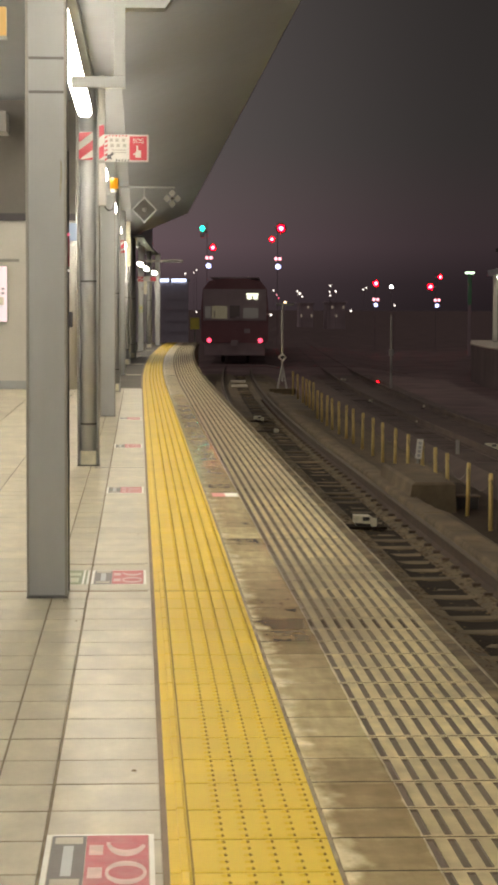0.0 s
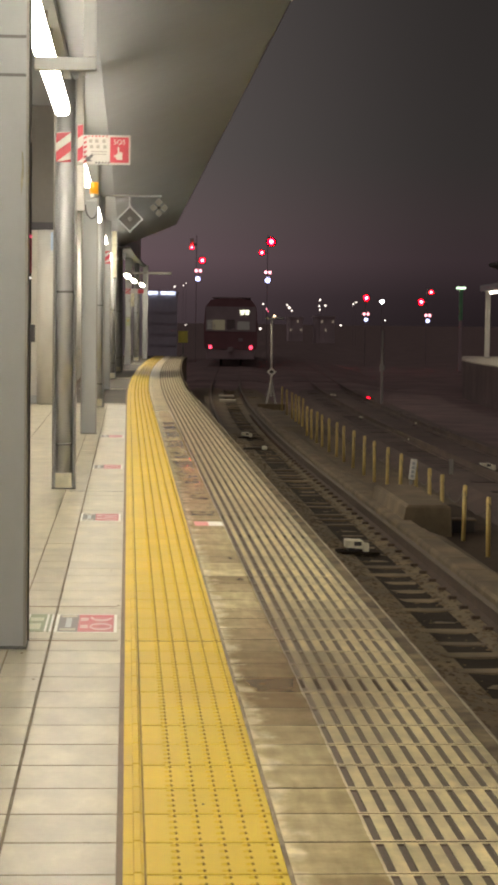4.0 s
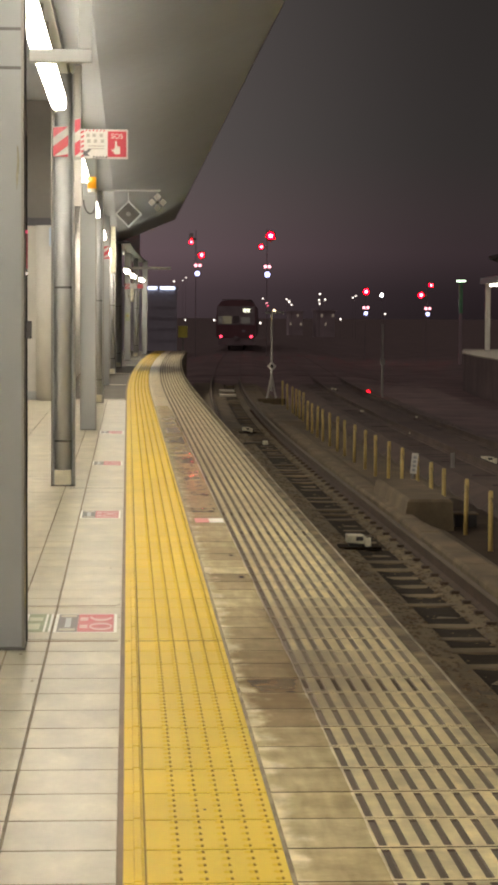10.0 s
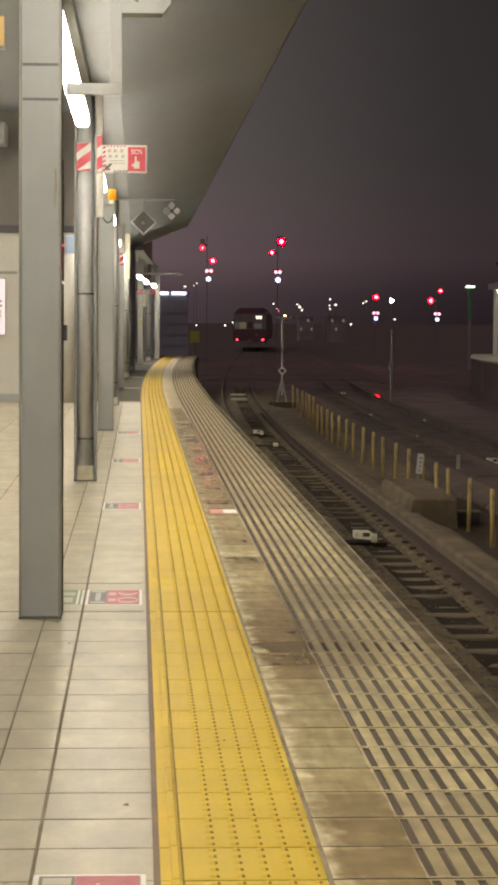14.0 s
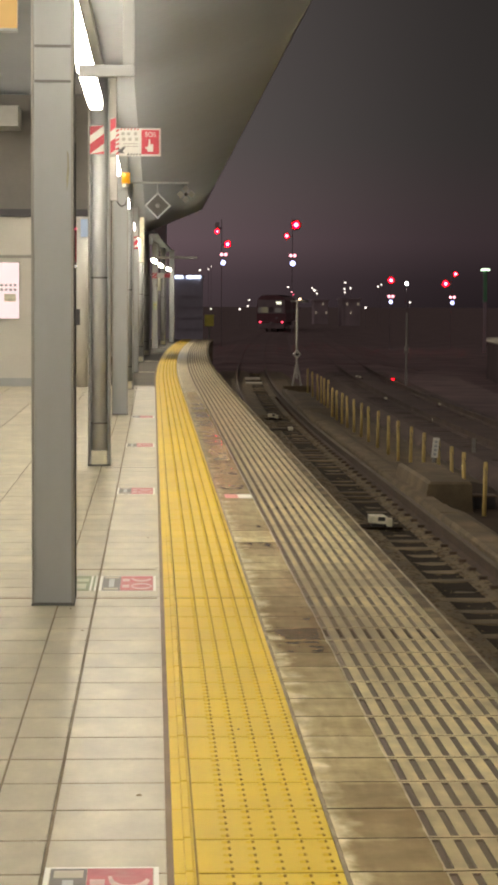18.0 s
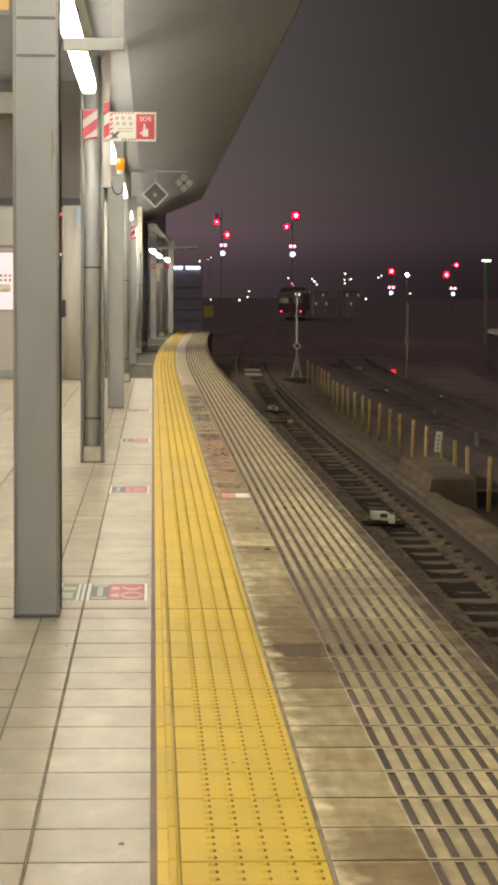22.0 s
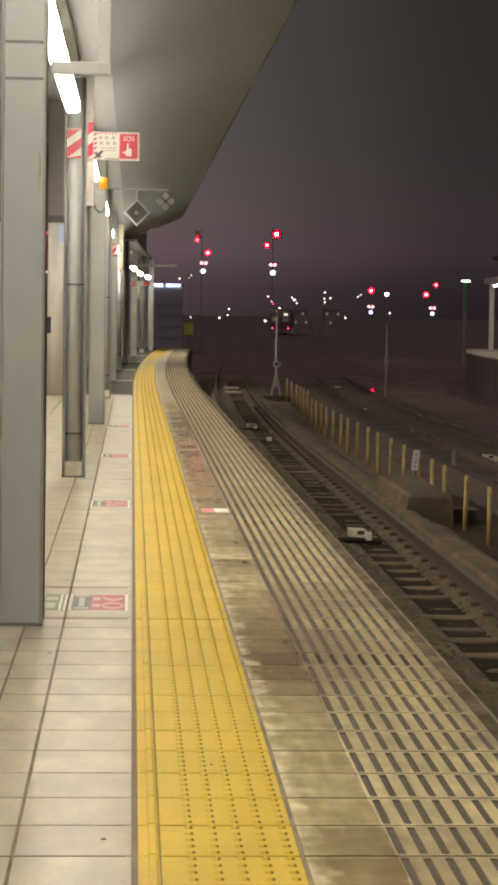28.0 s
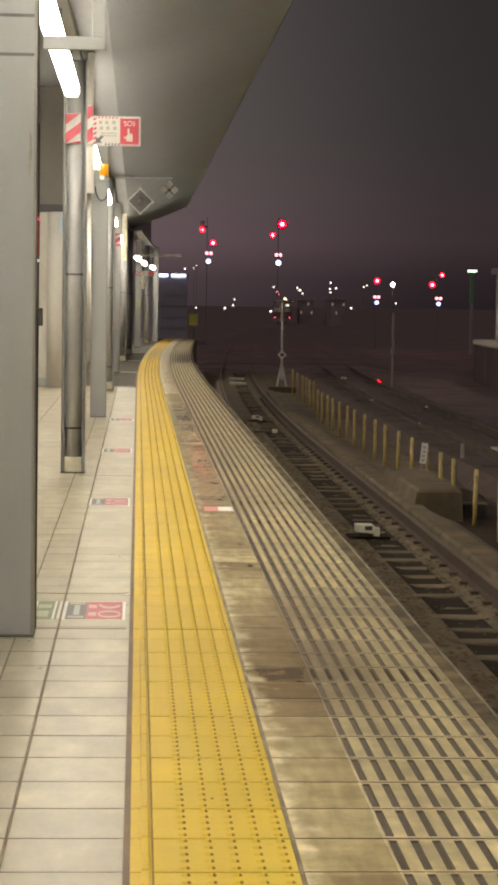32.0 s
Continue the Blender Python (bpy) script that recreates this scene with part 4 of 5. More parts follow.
ws = tagged(part("wall_sign", Mesh().box(-1.16, -1.02, 31.86, 31.92, 2.36, 2.64, bev=0.006), glow("bluish_lit_sign", (0.66, 0.80, 1.0), 0.36)), "small bluish lit sign on the building corner", "sign")
part("sign_back", Mesh().box(-1.15, -1.05, 31.9205, 31.95, 2.38, 2.62), M_PILLAR, ws)
poster = thing("poster_box", pose(-2.685, 32.19, 1.072), "backlit pinkish-white timetable poster in a thin case", "poster")
part("case", Mesh().box(-0.56, 0.552, -0.05, 0.0, -0.008, 0.893, bev=0.004), M_FLANGE, poster)
part("sheet", Mesh().box(-0.55, 0.545, -0.056, -0.05, 0.0, 0.885), G_POSTER, poster, "glowing pinkish paper")
for bx, bz, wv, hv, mm in ((0.40, 0.33, 0.09, 0.06, M_CREAM), (0.12, 0.22, 0.10, 0.13, M_WHITE), (0.05, 0.72, 0.1, 0.12, M_WHITE)):
    part("printed_block", Mesh().box(bx - wv, bx + wv, -0.059, -0.056, bz - hv, bz + hv), mm, poster)
for r in range(2):
    for c in range(5):
        part("printed_bar", Mesh().box(0.18 + 0.07 * c, 0.22 + 0.07 * c, -0.059, -0.056, 0.44 + 0.07 * r, 0.475 + 0.07 * r), M_FLANGE, poster)

duct = thing("ceiling_duct", pose(-2.74, 31.6, 4.02), "pale boxed duct fixed to the upper wall", "duct")
part("casing", Mesh().box(-0.75, 0.64, -0.22, 0.64, 0.01, 0.33, bev=0.012), M_FLANGE, duct)
part("seam", Mesh().box(-0.02, 0.0, -0.224, -0.2205, 0.02, 0.32), M_SEAM, duct)
trim = tagged(part("trim", Mesh().box(-7.4, -1.95, 32.165, 32.1995, 2.03, 2.075), M_FLANGE), "thin pale trim rail above the poster", "trim", kind="structure")

# ---------------------------------------------------------------- hanging frame and unit at the first pillar
fr = thing("hanging_bracket", pose(0, 8.42, 0), "white square-tube hanging frame beside a pillar", "bracket")
part("crossbar", Mesh().box(-0.345, -0.105, -0.025, 0.025, 2.285, 2.335, bev=0.004), M_BEAM, fr)
part("upright", Mesh().box(-0.156, -0.106, -0.025, 0.025, 2.3355, 3.42, bev=0.004), M_BEAM, fr)
mon = thing("hanging_monitor", pose(-0.002, 8.42, 2.63), "pale grey boxed display unit on the hanging frame", "monitor")
part("case", Mesh().add([(-0.104, -0.06, 0.0), (0.07, -0.06, 0.0), (0.105, -0.06, 0.045), (0.105, -0.06, 0.32), (-0.104, -0.06, 0.32), (-0.104, 0.06, 0.0), (0.07, 0.06, 0.0), (0.105, 0.06, 0.045), (0.105, 0.06, 0.32), (-0.104, 0.06, 0.32)],
                        [(0, 1, 2, 3, 4), (9, 8, 7, 6, 5), (0, 5, 6, 1), (1, 6, 7, 2), (2, 7, 8, 3), (3, 8, 9, 4), (4, 9, 5, 0)]), M_BEAM, mon)
for a0, a1 in ((185, 238), (322, 372)):
    arc = [math.radians(a0 + (a1 - a0) * k / 8) for k in range(9)]
    part("rim_groove", Mesh().add([(0.018 + r * math.cos(a), y, 0.13 + r * math.sin(a)) for y in (-0.0625, -0.0595) for r in (0.094, 0.102) for a in arc], [(k, k + 1, k + 10, k + 9) for k in range(8)] + [(k + 18, k + 27, k + 28, k + 19) for k in range(8)]), M_SEAM, mon)

# orange lit sign over the inner platform
ysg = thing("hanging_sign", pose(-1.6, 20.0, 3.98), "lit yellow-orange sign hanging over the inner platform", "sign")
part("panel", Mesh().box(-0.5, 0.235, -0.05, 0.05, 0.03, 0.32, bev=0.01), G_SIGNY, ysg, "glowing amber panel")
part("lower_trim", Mesh().box(-0.5, 0.24, -0.06, 0.06, 0.0, 0.0295), M_PILLAR, ysg)

# ---------------------------------------------------------------- emergency sign and stripes at the second pillar


def striped_band(parent, x0, x1, y, z0, z1):
    """Slanting red stripes over a white band."""
    part("white_band", Mesh().box(x0, x1, y, y + 0.012, z0, z1), M_SIGNWHITE, parent, "white band")
    w, h = x1 - x0, z1 - z0
    for k in range(-1, 3):
        a = z0 + k * h * 0.62
        pts = []
        for u, v in ((0, a), (w, a + 0.75 * w), (w, a + 0.75 * w + h * 0.34), (0, a + h * 0.34)):
            pts.append((x0 + u, min(max(v, z0), z1)))
        if max(p[1] for p in pts) - min(p[1] for p in pts) < 0.02:
            continue
        part("red_stripe", Mesh().add([(px, y - 0.003, pz) for px, pz in pts] + [(px, y, pz) for px, pz in pts], [(0, 1, 2, 3), (0, 4, 5, 1), (1, 5, 6, 2), (2, 6, 7, 3), (3, 7, 4, 0)]), M_RED, parent)


wrap = thing("warning_wrap", pose(0, 0, 0), "faded red and white warning wrap on a canopy pillar", "warning wrap")
striped_band(wrap, -0.05, 0.10, 59.86, 2.06, 2.22)
box = thing("call_box", pose(0.165, 59.86, 1.70), "cream emergency call box on a far pillar", "call box")
part("case", Mesh().box(-0.05, 0.05, -0.04, 0.04, 0.0, 0.38, bev=0.01), M_CREAM, box)
part("bracket", Mesh().box(-0.12, -0.05, -0.01, 0.03, 0.12, 0.2), M_FLANGE, box)
fsos = thing("emergency_sign", pose(0.17, 59.84, 2.07), "faded red and white emergency sign on a far pillar", "sign")
part("board", Mesh().box(-0.06, 0.32, 0.0, 0.015, 0.0, 0.15, bev=0.003), M_SIGNWHITE, fsos, "white board")
part("red_panel", Mesh().box(0.14, 0.31, -0.004, -0.0005, 0.012, 0.138), M_RED, fsos, "red panel")
gbx = thing("wall_box", pose(0.035, 59.87, 1.14), "pale green box on a far pillar", "box")
part("case", Mesh().box(-0.065, 0.065, -0.05, 0.03, 0.0, 0.24, bev=0.01), M_GREENBOX, gbx)
part("dial", Mesh().tube((0.0, -0.056, 0.15), (0.0, -0.049, 0.15), 0.032, n=12), M_POST, gbx, "round yellow dial")
loop = thing("hanging_cable", pose(0, 0, 0), "slack dark cable at the top of a pillar", "cable")
part("cord", Mesh().path([(-0.469, 23.86, 2.623), (-0.462, 23.86, 2.558), (-0.441, 23.86, 2.500), (-0.402, 23.86, 2.461), (-0.356, 23.86, 2.482), (-0.331, 23.86, 2.541)], 0.008), M_DARKLINE, loop)
wrap = thing("warning_wrap", pose(0, 0, 0), "red and white slanting warning wrap on a pillar", "warning wrap")
striped_band(wrap, -0.535, -0.42, 16.194, 2.52, 2.75)
sos = thing("emergency_sign", pose(0, 16.085, 0.02), "red and white emergency button sign beside a pillar", "sign")
part("board", Mesh().box(-0.325, 0.035, 0, 0.015, 2.478, 2.702, bev=0.003), M_SIGNWHITE, sos, "white board")
part("red_panel", Mesh().box(-0.12, 0.022, -0.003, 0.0, 2.493, 2.687), M_RED, sos, "red panel")
writing("SOS", 0.052, pose(-0.049, -0.0045, 2.648, 90), M_SIGNWHITE, sos)
pic = Mesh().box(-0.072, -0.026, -0.006, -0.003, 2.515, 2.562, bev=0.0013).box(-0.063, -0.05, -0.006, -0.003, 2.562, 2.612, bev=0.0013).box(-0.0485, -0.038, -0.006, -0.003, 2.562, 2.575, bev=0.0013).box(-0.037, -0.027, -0.006, -0.003, 2.562, 2.572, bev=0.0013).box(-0.089, -0.0725, -0.006, -0.003, 2.535, 2.549, bev=0.0013)
part("pictogram", pic, M_SIGNWHITE, sos, "white pressing pictogram")
for k in range(6):
    z = 2.486 + 0.036 * k
    part("red_stripe", Mesh().add([(-0.322, -0.002, z), (-0.298, -0.002, z + 0.012), (-0.298, -0.002, z + 0.028), (-0.322, -0.002, z + 0.016)], [(0, 1, 2, 3)]), M_RED, sos)
for k in range(5):
    x = -0.235 + 0.024 * k
    part("red_stripe", Mesh().add([(x, -0.002, 2.482), (x + 0.011, -0.002, 2.482), (x + 0.018, -0.002, 2.5), (x + 0.007, -0.002, 2.5)], [(0, 1, 2, 3)]), M_BAND, sos)
for k in range(6):
    x = -0.29 + 0.027 * k
    part("red_stripe", Mesh().add([(x, -0.002, 2.684), (x + 0.011, -0.002, 2.684), (x + 0.018, -0.002, 2.699), (x + 0.007, -0.002, 2.699)], [(0, 1, 2, 3)]), M_RED, sos)
for bx, bz in ((-0.268, 2.655), (-0.222, 2.655), (-0.168, 2.655), (-0.262, 2.612), (-0.212, 2.612), (-0.16, 2.612)):
    part("printed_bar", Mesh().box(bx - 0.013, bx + 0.013, -0.002, 0.0, bz - 0.013, bz + 0.013), M_FLANGE, sos)
for bz in (2.575, 2.555):
    part("printed_bar", Mesh().box(-0.265, -0.145, -0.002, 0.0, bz - 0.004, bz + 0.004), M_FLANGE, sos)
part("arrow", Mesh().add([(-0.305, -0.002, 2.50), (-0.255, -0.002, 2.50), (-0.272, -0.002, 2.517), (-0.245, -0.002, 2.545), (-0.26, -0.002, 2.56), (-0.288, -0.002, 2.532), (-0.305, -0.002, 2.55)], [(0, 1, 2, 3, 4, 5, 6)]), M_BAND, sos, "black arrow")
striped = thing("warning_post", pose(0, 0, 0), "red and white striped sleeve on the sign post", "warning wrap")
striped_band(striped, -0.368, -0.326, 16.086, 2.515, 2.80)
post = thing("sign_post", pose(-0.338, 16.15, 0), "thin grey post of the emergency button", "post")
part("pole", Mesh().box(-0.0295, 0.02, -0.05, 0.06, 2.15, 3.2, bev=0.004), M_FLANGE, post)
box = thing("call_box", pose(-0.335, 16.059, 2.14), "tall cream emergency call box on a post", "call box")
part("case", Mesh().box(-0.035, 0.025, -0.04, 0.04, 0.0, 0.345, bev=0.006), M_SIGNWHITE, box)
al = thing("alarm_lamp", pose(-0.262, 17.4, 2.325), "orange alarm lamp with a white foot", "lamp")
part("cover", Mesh().tube((0, 0, 0.03), (0, 0, 0.125), 0.036, 0.036, 16), M_ORANGE, al, "glowing amber cover", smooth=True)
part("foot", Mesh().tube((0, 0, 0.0), (0, 0, 0.03), 0.03, n=16), M_WHITE, al)
part("bracket", Mesh().box(-0.116, 0.012, -0.012, 0.012, -0.03, 0.0, bev=0.003), M_PILLAR, al)
part("stay", Mesh().box(-0.135, -0.116, -1.06, 0.012, -0.045, 0.012, bev=0.003), M_PILLAR, al)

# further pillar signs
wrap2 = thing("warning_wrap", pose(0, 0, 0), "red and white slanting warning wrap on a far pillar", "warning wrap")
striped_band(wrap2, -0.455, -0.30, 38.785, 2.36, 2.60)
lb = thing("light_box", pose(-0.235, 38.75, 2.1), "tall cream sign box seen from the side", "sign")
part("case", Mesh().box(-0.045, 0.045, -0.05, 0.15, 0.0, 0.86, bev=0.006), M_CREAM, lb)

# hanging departure markers: a diamond frame and a cluster of four small diamonds
dm = thing("diamond_marker", pose(0.045, 31.0, 2.815), "hanging open diamond marker with pale rim", "marker")
q45 = Matrix.Rotation(math.radians(45), 4, "Y")
for s in (-1, 1):
    part("rim", Mesh().box(-0.145, 0.145, -0.02, 0.02, s * 0.132 - 0.009, s * 0.132 + 0.009, turn=q45), M_PILLAR, dm)
    part("rim", Mesh().box(s * 0.132 - 0.009, s * 0.132 + 0.009, -0.02, 0.02, -0.123, 0.123, turn=q45), M_PILLAR, dm)
part("plate", Mesh().box(-0.122, 0.122, -0.004, 0.004, -0.122, 0.122, turn=q45), M_DARKLINE, dm, "dark inner plate")
part("lens", Mesh().dome((0, -0.005, 0), 0.035, n=14), M_SEAM, dm)
part("hanger", Mesh().tube((0, 0, 0.19), (0, 0, 0.335), 0.009, n=8), M_PILLAR, dm)
part("arm", Mesh().box(-0.41, 0.47, -0.012, 0.012, 0.335, 0.357).box(-0.41, -0.385, 0.0125, 0.15, 0.335, 0.357), M_PILLAR, dm)
fm = thing("cluster_marker", pose(0.475, 31.0, 2.99), "hanging marker of four small pale diamonds", "marker")
for cx, cz in ((0, 0.082), (0, -0.082), (-0.082, 0), (0.082, 0)):
    part("diamond", Mesh().box(-0.042, 0.042, -0.012, 0.012, -0.042, 0.042, bev=0.006, turn=Matrix.Translation((cx, 0, cz)) @ q45), M_FLANGE, fm)
part("back_cross", Mesh().box(-0.09, 0.09, 0.013, 0.02, -0.012, 0.012).box(-0.012, 0.012, 0.0205, 0.027, -0.09, 0.09), M_DARKLINE, fm)
part("hanger", Mesh().tube((0, 0.008, 0.12), (0, 0.008, 0.165), 0.006, n=8), M_DARKLINE, fm)

# ---------------------------------------------------------------- floor stickers


def sticker(y, length, label):
    ob = thing("floor_sticker", pose(0, y, 0.001), label, "floor sticker", "floor stickers")
    x0, x1 = -0.275, -0.005
    part("border", Mesh().box(x1 - 0.016, x1 - 0.004, 0, length, -0.0006, 0.0009).box(x0, x0 + 0.013, 0, length, -0.0006, 0.0009).box(x0 + 0.0135, x1 - 0.0165, -0.001, 0.012, -0.0006, 0.0009).box(x0 + 0.0135, x1 - 0.0165, length - 0.012, length + 0.001, -0.0006, 0.0009), M_WHITE, ob, "white border")
    part("red_field", Mesh().box(x0 + 0.10, x1 - 0.018, 0.0125, length - 0.0125, 0.0, 0.0014), M_FLOORRED, ob, "scuffed red field")
    part("grey_field", Mesh().box(x0 + 0.015, x0 + 0.099, 0.0125, length - 0.0125, 0.0, 0.0013), M_FLOORGREY, ob, "scuffed grey field")
    for u in (0.30, 0.70):
        part("printed_bar", Mesh().box(x0 + 0.108, x0 + 0.142, (u - 0.09) * length, (u + 0.09) * length, 0.0014, 0.0019), M_GLYPH, ob)
    cx, cy = x0 + 0.198, 0.30 * length
    ring = [(math.cos(math.pi * i / 12), math.sin(math.pi * i / 12)) for i in range(24)]
    part("printed_ring", Mesh().add([(cx + 0.049 * p, cy + 0.10 * q, 0.0019) for p, q in ring] + [(cx + 0.041 * p, cy + 0.058 * q, 0.0019) for p, q in ring], [(i, (i + 1) % 24, 24 + (i + 1) % 24, 24 + i) for i in range(24)]), M_GLYPH, ob)
    part("printed_arc", Mesh().add([(cx + r * p, 0.84 * length + k * 0.13 * q, 0.0019) for r, k in ((0.049, 1.0), (0.040, 0.55)) for p, q in ring[12:]], [(i, i + 1, 13 + i, 12 + i) for i in range(11)]), M_GLYPH, ob)
    for u, hw in ((0.14, 0.034), (0.88, 0.034)):
        part("printed_bar", Mesh().box(x0 + 0.057 - hw, x0 + 0.057 + hw, u * length - 0.03, u * length + 0.03, 0.0013, 0.0018), M_PALE, ob)
    part("printed_bar", Mesh().box(x0 + 0.045, x0 + 0.07, 0.25 * length, 0.78 * length, 0.0013, 0.0018), M_PILLAR, ob)
    return ob


for sy, sl in ((3.81, 0.5), (8.93, 0.52), (13.72, 0.5), (18.4, 0.5), (23.2, 0.5)):
    sticker(sy, sl, "scuffed red and grey waiting sticker on the floor")
gs = thing("floor_sticker", pose(0, 8.95, 0.001), "worn green and white sticker on the floor", "floor sticker", "floor stickers")
part("border", Mesh().box(-0.40, -0.392, 0, 0.5, -0.0006, 0.0006).box(-0.317, -0.308, 0, 0.5, -0.0006, 0.0006).box(-0.296, -0.286, 0, 0.5, -0.0006, 0.0006), M_WHITE, gs)
part("green_field", Mesh().box(-0.391, -0.318, 0.0, 0.5, -0.0006, 0.0009).box(-0.307, -0.297, 0.0, 0.5, -0.0006, 0.0009), M_FLOORGREEN, gs)
part("printed_bar", Mesh().box(-0.386, -0.335, 0.06, 0.22, 0.0009, 0.0014), M_GLYPHGREEN, gs)
part("printed_bar", Mesh().box(-0.386, -0.328, 0.30, 0.40, 0.0009, 0.0014), M_GLYPHGREEN, gs)
lab = thing("edge_label", pose(0.47, 13.45, 0.001), "small red and white label on the border tiles", "floor sticker")
part("red_half", Mesh().box(0, 0.09, 0, 0.27, -0.0005, 0.0008), mat("faded_red_label", (0.66, 0.24, 0.22), 0.5, vary=0.1, scale=12), lab)
part("white_half", Mesh().box(0.0905, 0.185, 0.0, 0.27, -0.0005, 0.0009), mat("bright_white_label", (0.9, 0.88, 0.84), 0.5, vary=0.04, scale=12), lab)

grime, grnd = Mesh(), random.Random(21)
spots = [(-0.06, 5.016, 0.009), (0.243, 5.865, 0.005)] + [(grnd.uniform(-1.6, 0.0), grnd.uniform(3.4, 12.0), grnd.uniform(0.003, 0.007)) for k in range(16)]
for sx, sy, sr in spots:
    ring = [(sx + sr * grnd.uniform(0.6, 1.2) * math.cos(a * math.pi / 4), sy + sr * grnd.uniform(0.7, 1.6) * math.sin(a * math.pi / 4)) for a in range(8)]
    grime.add([(px, py, 0.0016) for px, py in ring] + [(px, py, -0.002) for px, py in ring], [tuple(range(8))] + [(a, (a + 1) % 8, 8 + (a + 1) % 8, 8 + a) for a in range(8)])
tagged(part("floor_spots", grime, mat("dark_dirt_spot", (0.20, 0.145, 0.08), 0.9, spec=0.2, vary=0.2, scale=30)), "small dark spots of dirt stuck to the floor tiles", "dirt", kind="stuff")

# ---------------------------------------------------------------- posts, rope, concrete block beside the track
POST_Y = [19.8, 21.6, 23.26, 24.98, 26.68, 27.8, 29.08, 30.8, 32.36, 34.02, 35.54, 37.26, 38.86, 40.28, 41.82, 43.4, 44.82, 46.22, 47.56, 49.0, 50.2, 51.4, 52.8, 55.0, 57.5]


def post_foot(y):
    """The verge rises where the far posts stand."""
    return -1.31 + 0.14 * min(1.0, max(0.0, (y - 47.8) / 1.2))


def post_x(y):
    return 4.14 - 0.0047 * max(0.0, y - 36)


POSTM = Mesh().tube((0, 0, -0.03), (0, 0, 0.66), 0.0275, n=12).dome((0, 0, 0.66), 0.0275, (0, 0, 1), 0.5, 12, 3).data("shaft", M_POST, smooth=True)
BANDM = Mesh().tube((0, 0, 0.575), (0, 0, 0.605), 0.0305, n=12).data("collar", M_POST)
rnd = random.Random(4)
for y in POST_Y:
    ob = thing("marker_post", along(post_x(y), y, post_foot(y)) @ pose(0, 0, 0, rnd.uniform(-1.5, 1.5), rnd.uniform(-1.2, 1.2), 0), "weathered yellow marker post beside the track", "post", "yellow marker posts")
    part("shaft", POSTM, None, ob)
    part("collar", BANDM, None, ob)
rope = Mesh()
for a, b in zip(POST_Y, POST_Y[1:]):
    pts = []
    for i in range(7):
        u = i / 6
        yy = a + (b - a) * u
        pts.append((post_x(yy) + bend(yy), yy, post_foot(yy) + 0.60 - 0.21 * 4 * u * (1 - u)))
    rope.path(pts, 0.0045, 5)
tagged(part("rope", rope, M_CABLE), "thin grey rope sagging between the yellow posts", "rope")
verge, vy = Mesh(), [8 + 2 * i for i in range(20)] + [47.8, 48.4, 49.0, 50, 52, 54, 56, 58, 60, 62]
for y in vy:
    z = post_foot(y) - 0.01 - 0.24 * max(0.0, y - 58) / 4
    verge.v += [(x + bend(y), y, h) for x, h in ((3.58, -1.42), (5.1, -1.42), (4.8, z - 0.005), (3.58, z))]
verge.f = [(4 * k + i, 4 * k + (i + 1) % 4, 4 * k + 4 + (i + 1) % 4, 4 * k + 4 + i) for k in range(len(vy) - 1) for i in range(4)]
# the far verge gets a lighter colour, as if lit by the lamps
verge.m = [0 if vy[k] < 29 else 1 for k in range(len(vy) - 1) for i in range(4)]
tagged(part("gravel_verge", verge, [M_DARKVERGE, M_BALLAST]), "verge under the posts, dark near by and coloured as if lit further on", "verge", kind="structure")
blk = Mesh()
for y0, y1, x0, top in ((25.4, 28.7, 3.44, -0.93),):
    low, high = (x0 - 0.03, 4.07, y0 - 0.02, y1 + 0.03), (x0 + 0.05, 4.05, y0 + 0.01, y1 - 0.04)
    ring = [[(r[i], r[j], z) for i, j in ((0, 2), (1, 2), (1, 3), (0, 3))] for r, z in ((low, -1.42), (high, top - 0.03), ((high[0] + 0.04, high[1] - 0.03, high[2] + 0.04, high[3] - 0.04), top))]
    blk.add(sum(ring, []), [(3, 2, 1, 0), (8, 9, 10, 11)] + [(k * 4 + i, k * 4 + (i + 1) % 4, k * 4 + 4 + (i + 1) % 4, k * 4 + 4 + i) for k in range(2) for i in range(4)])
tagged(part("concrete_block", blk, M_CONC), "weathered concrete foundation block behind the cable trough", "concrete block")
ns = thing("notice_board", pose(4.0, 28.93, -1.33, 0, 6, 0), "small white notice board with vertical writing on a leaning stake", "notice board")
part("plate", Mesh().box(-0.046, 0.046, -0.02, 0.0, 0.45, 0.74, bev=0.003), M_WHITE, ns)
for z in (0.50, 0.56, 0.62, 0.68):
    part("printed_bar", Mesh().box(-0.022, 0.022, -0.023, -0.02, z - 0.019, z + 0.019), M_PILLAR, ns)
part("stake", Mesh().box(-0.02, 0.02, 0.0, 0.03, -0.02, 0.7), M_GALV, ns)
gp = thing("marker_post", pose(5.6, 35.1, -1.43), "short grey stake between the tracks", "post")
part("shaft", Mesh().box(-0.03, 0.03, -0.03, 0.03, 0, 0.42, bev=0.006), M_GALV, gp)


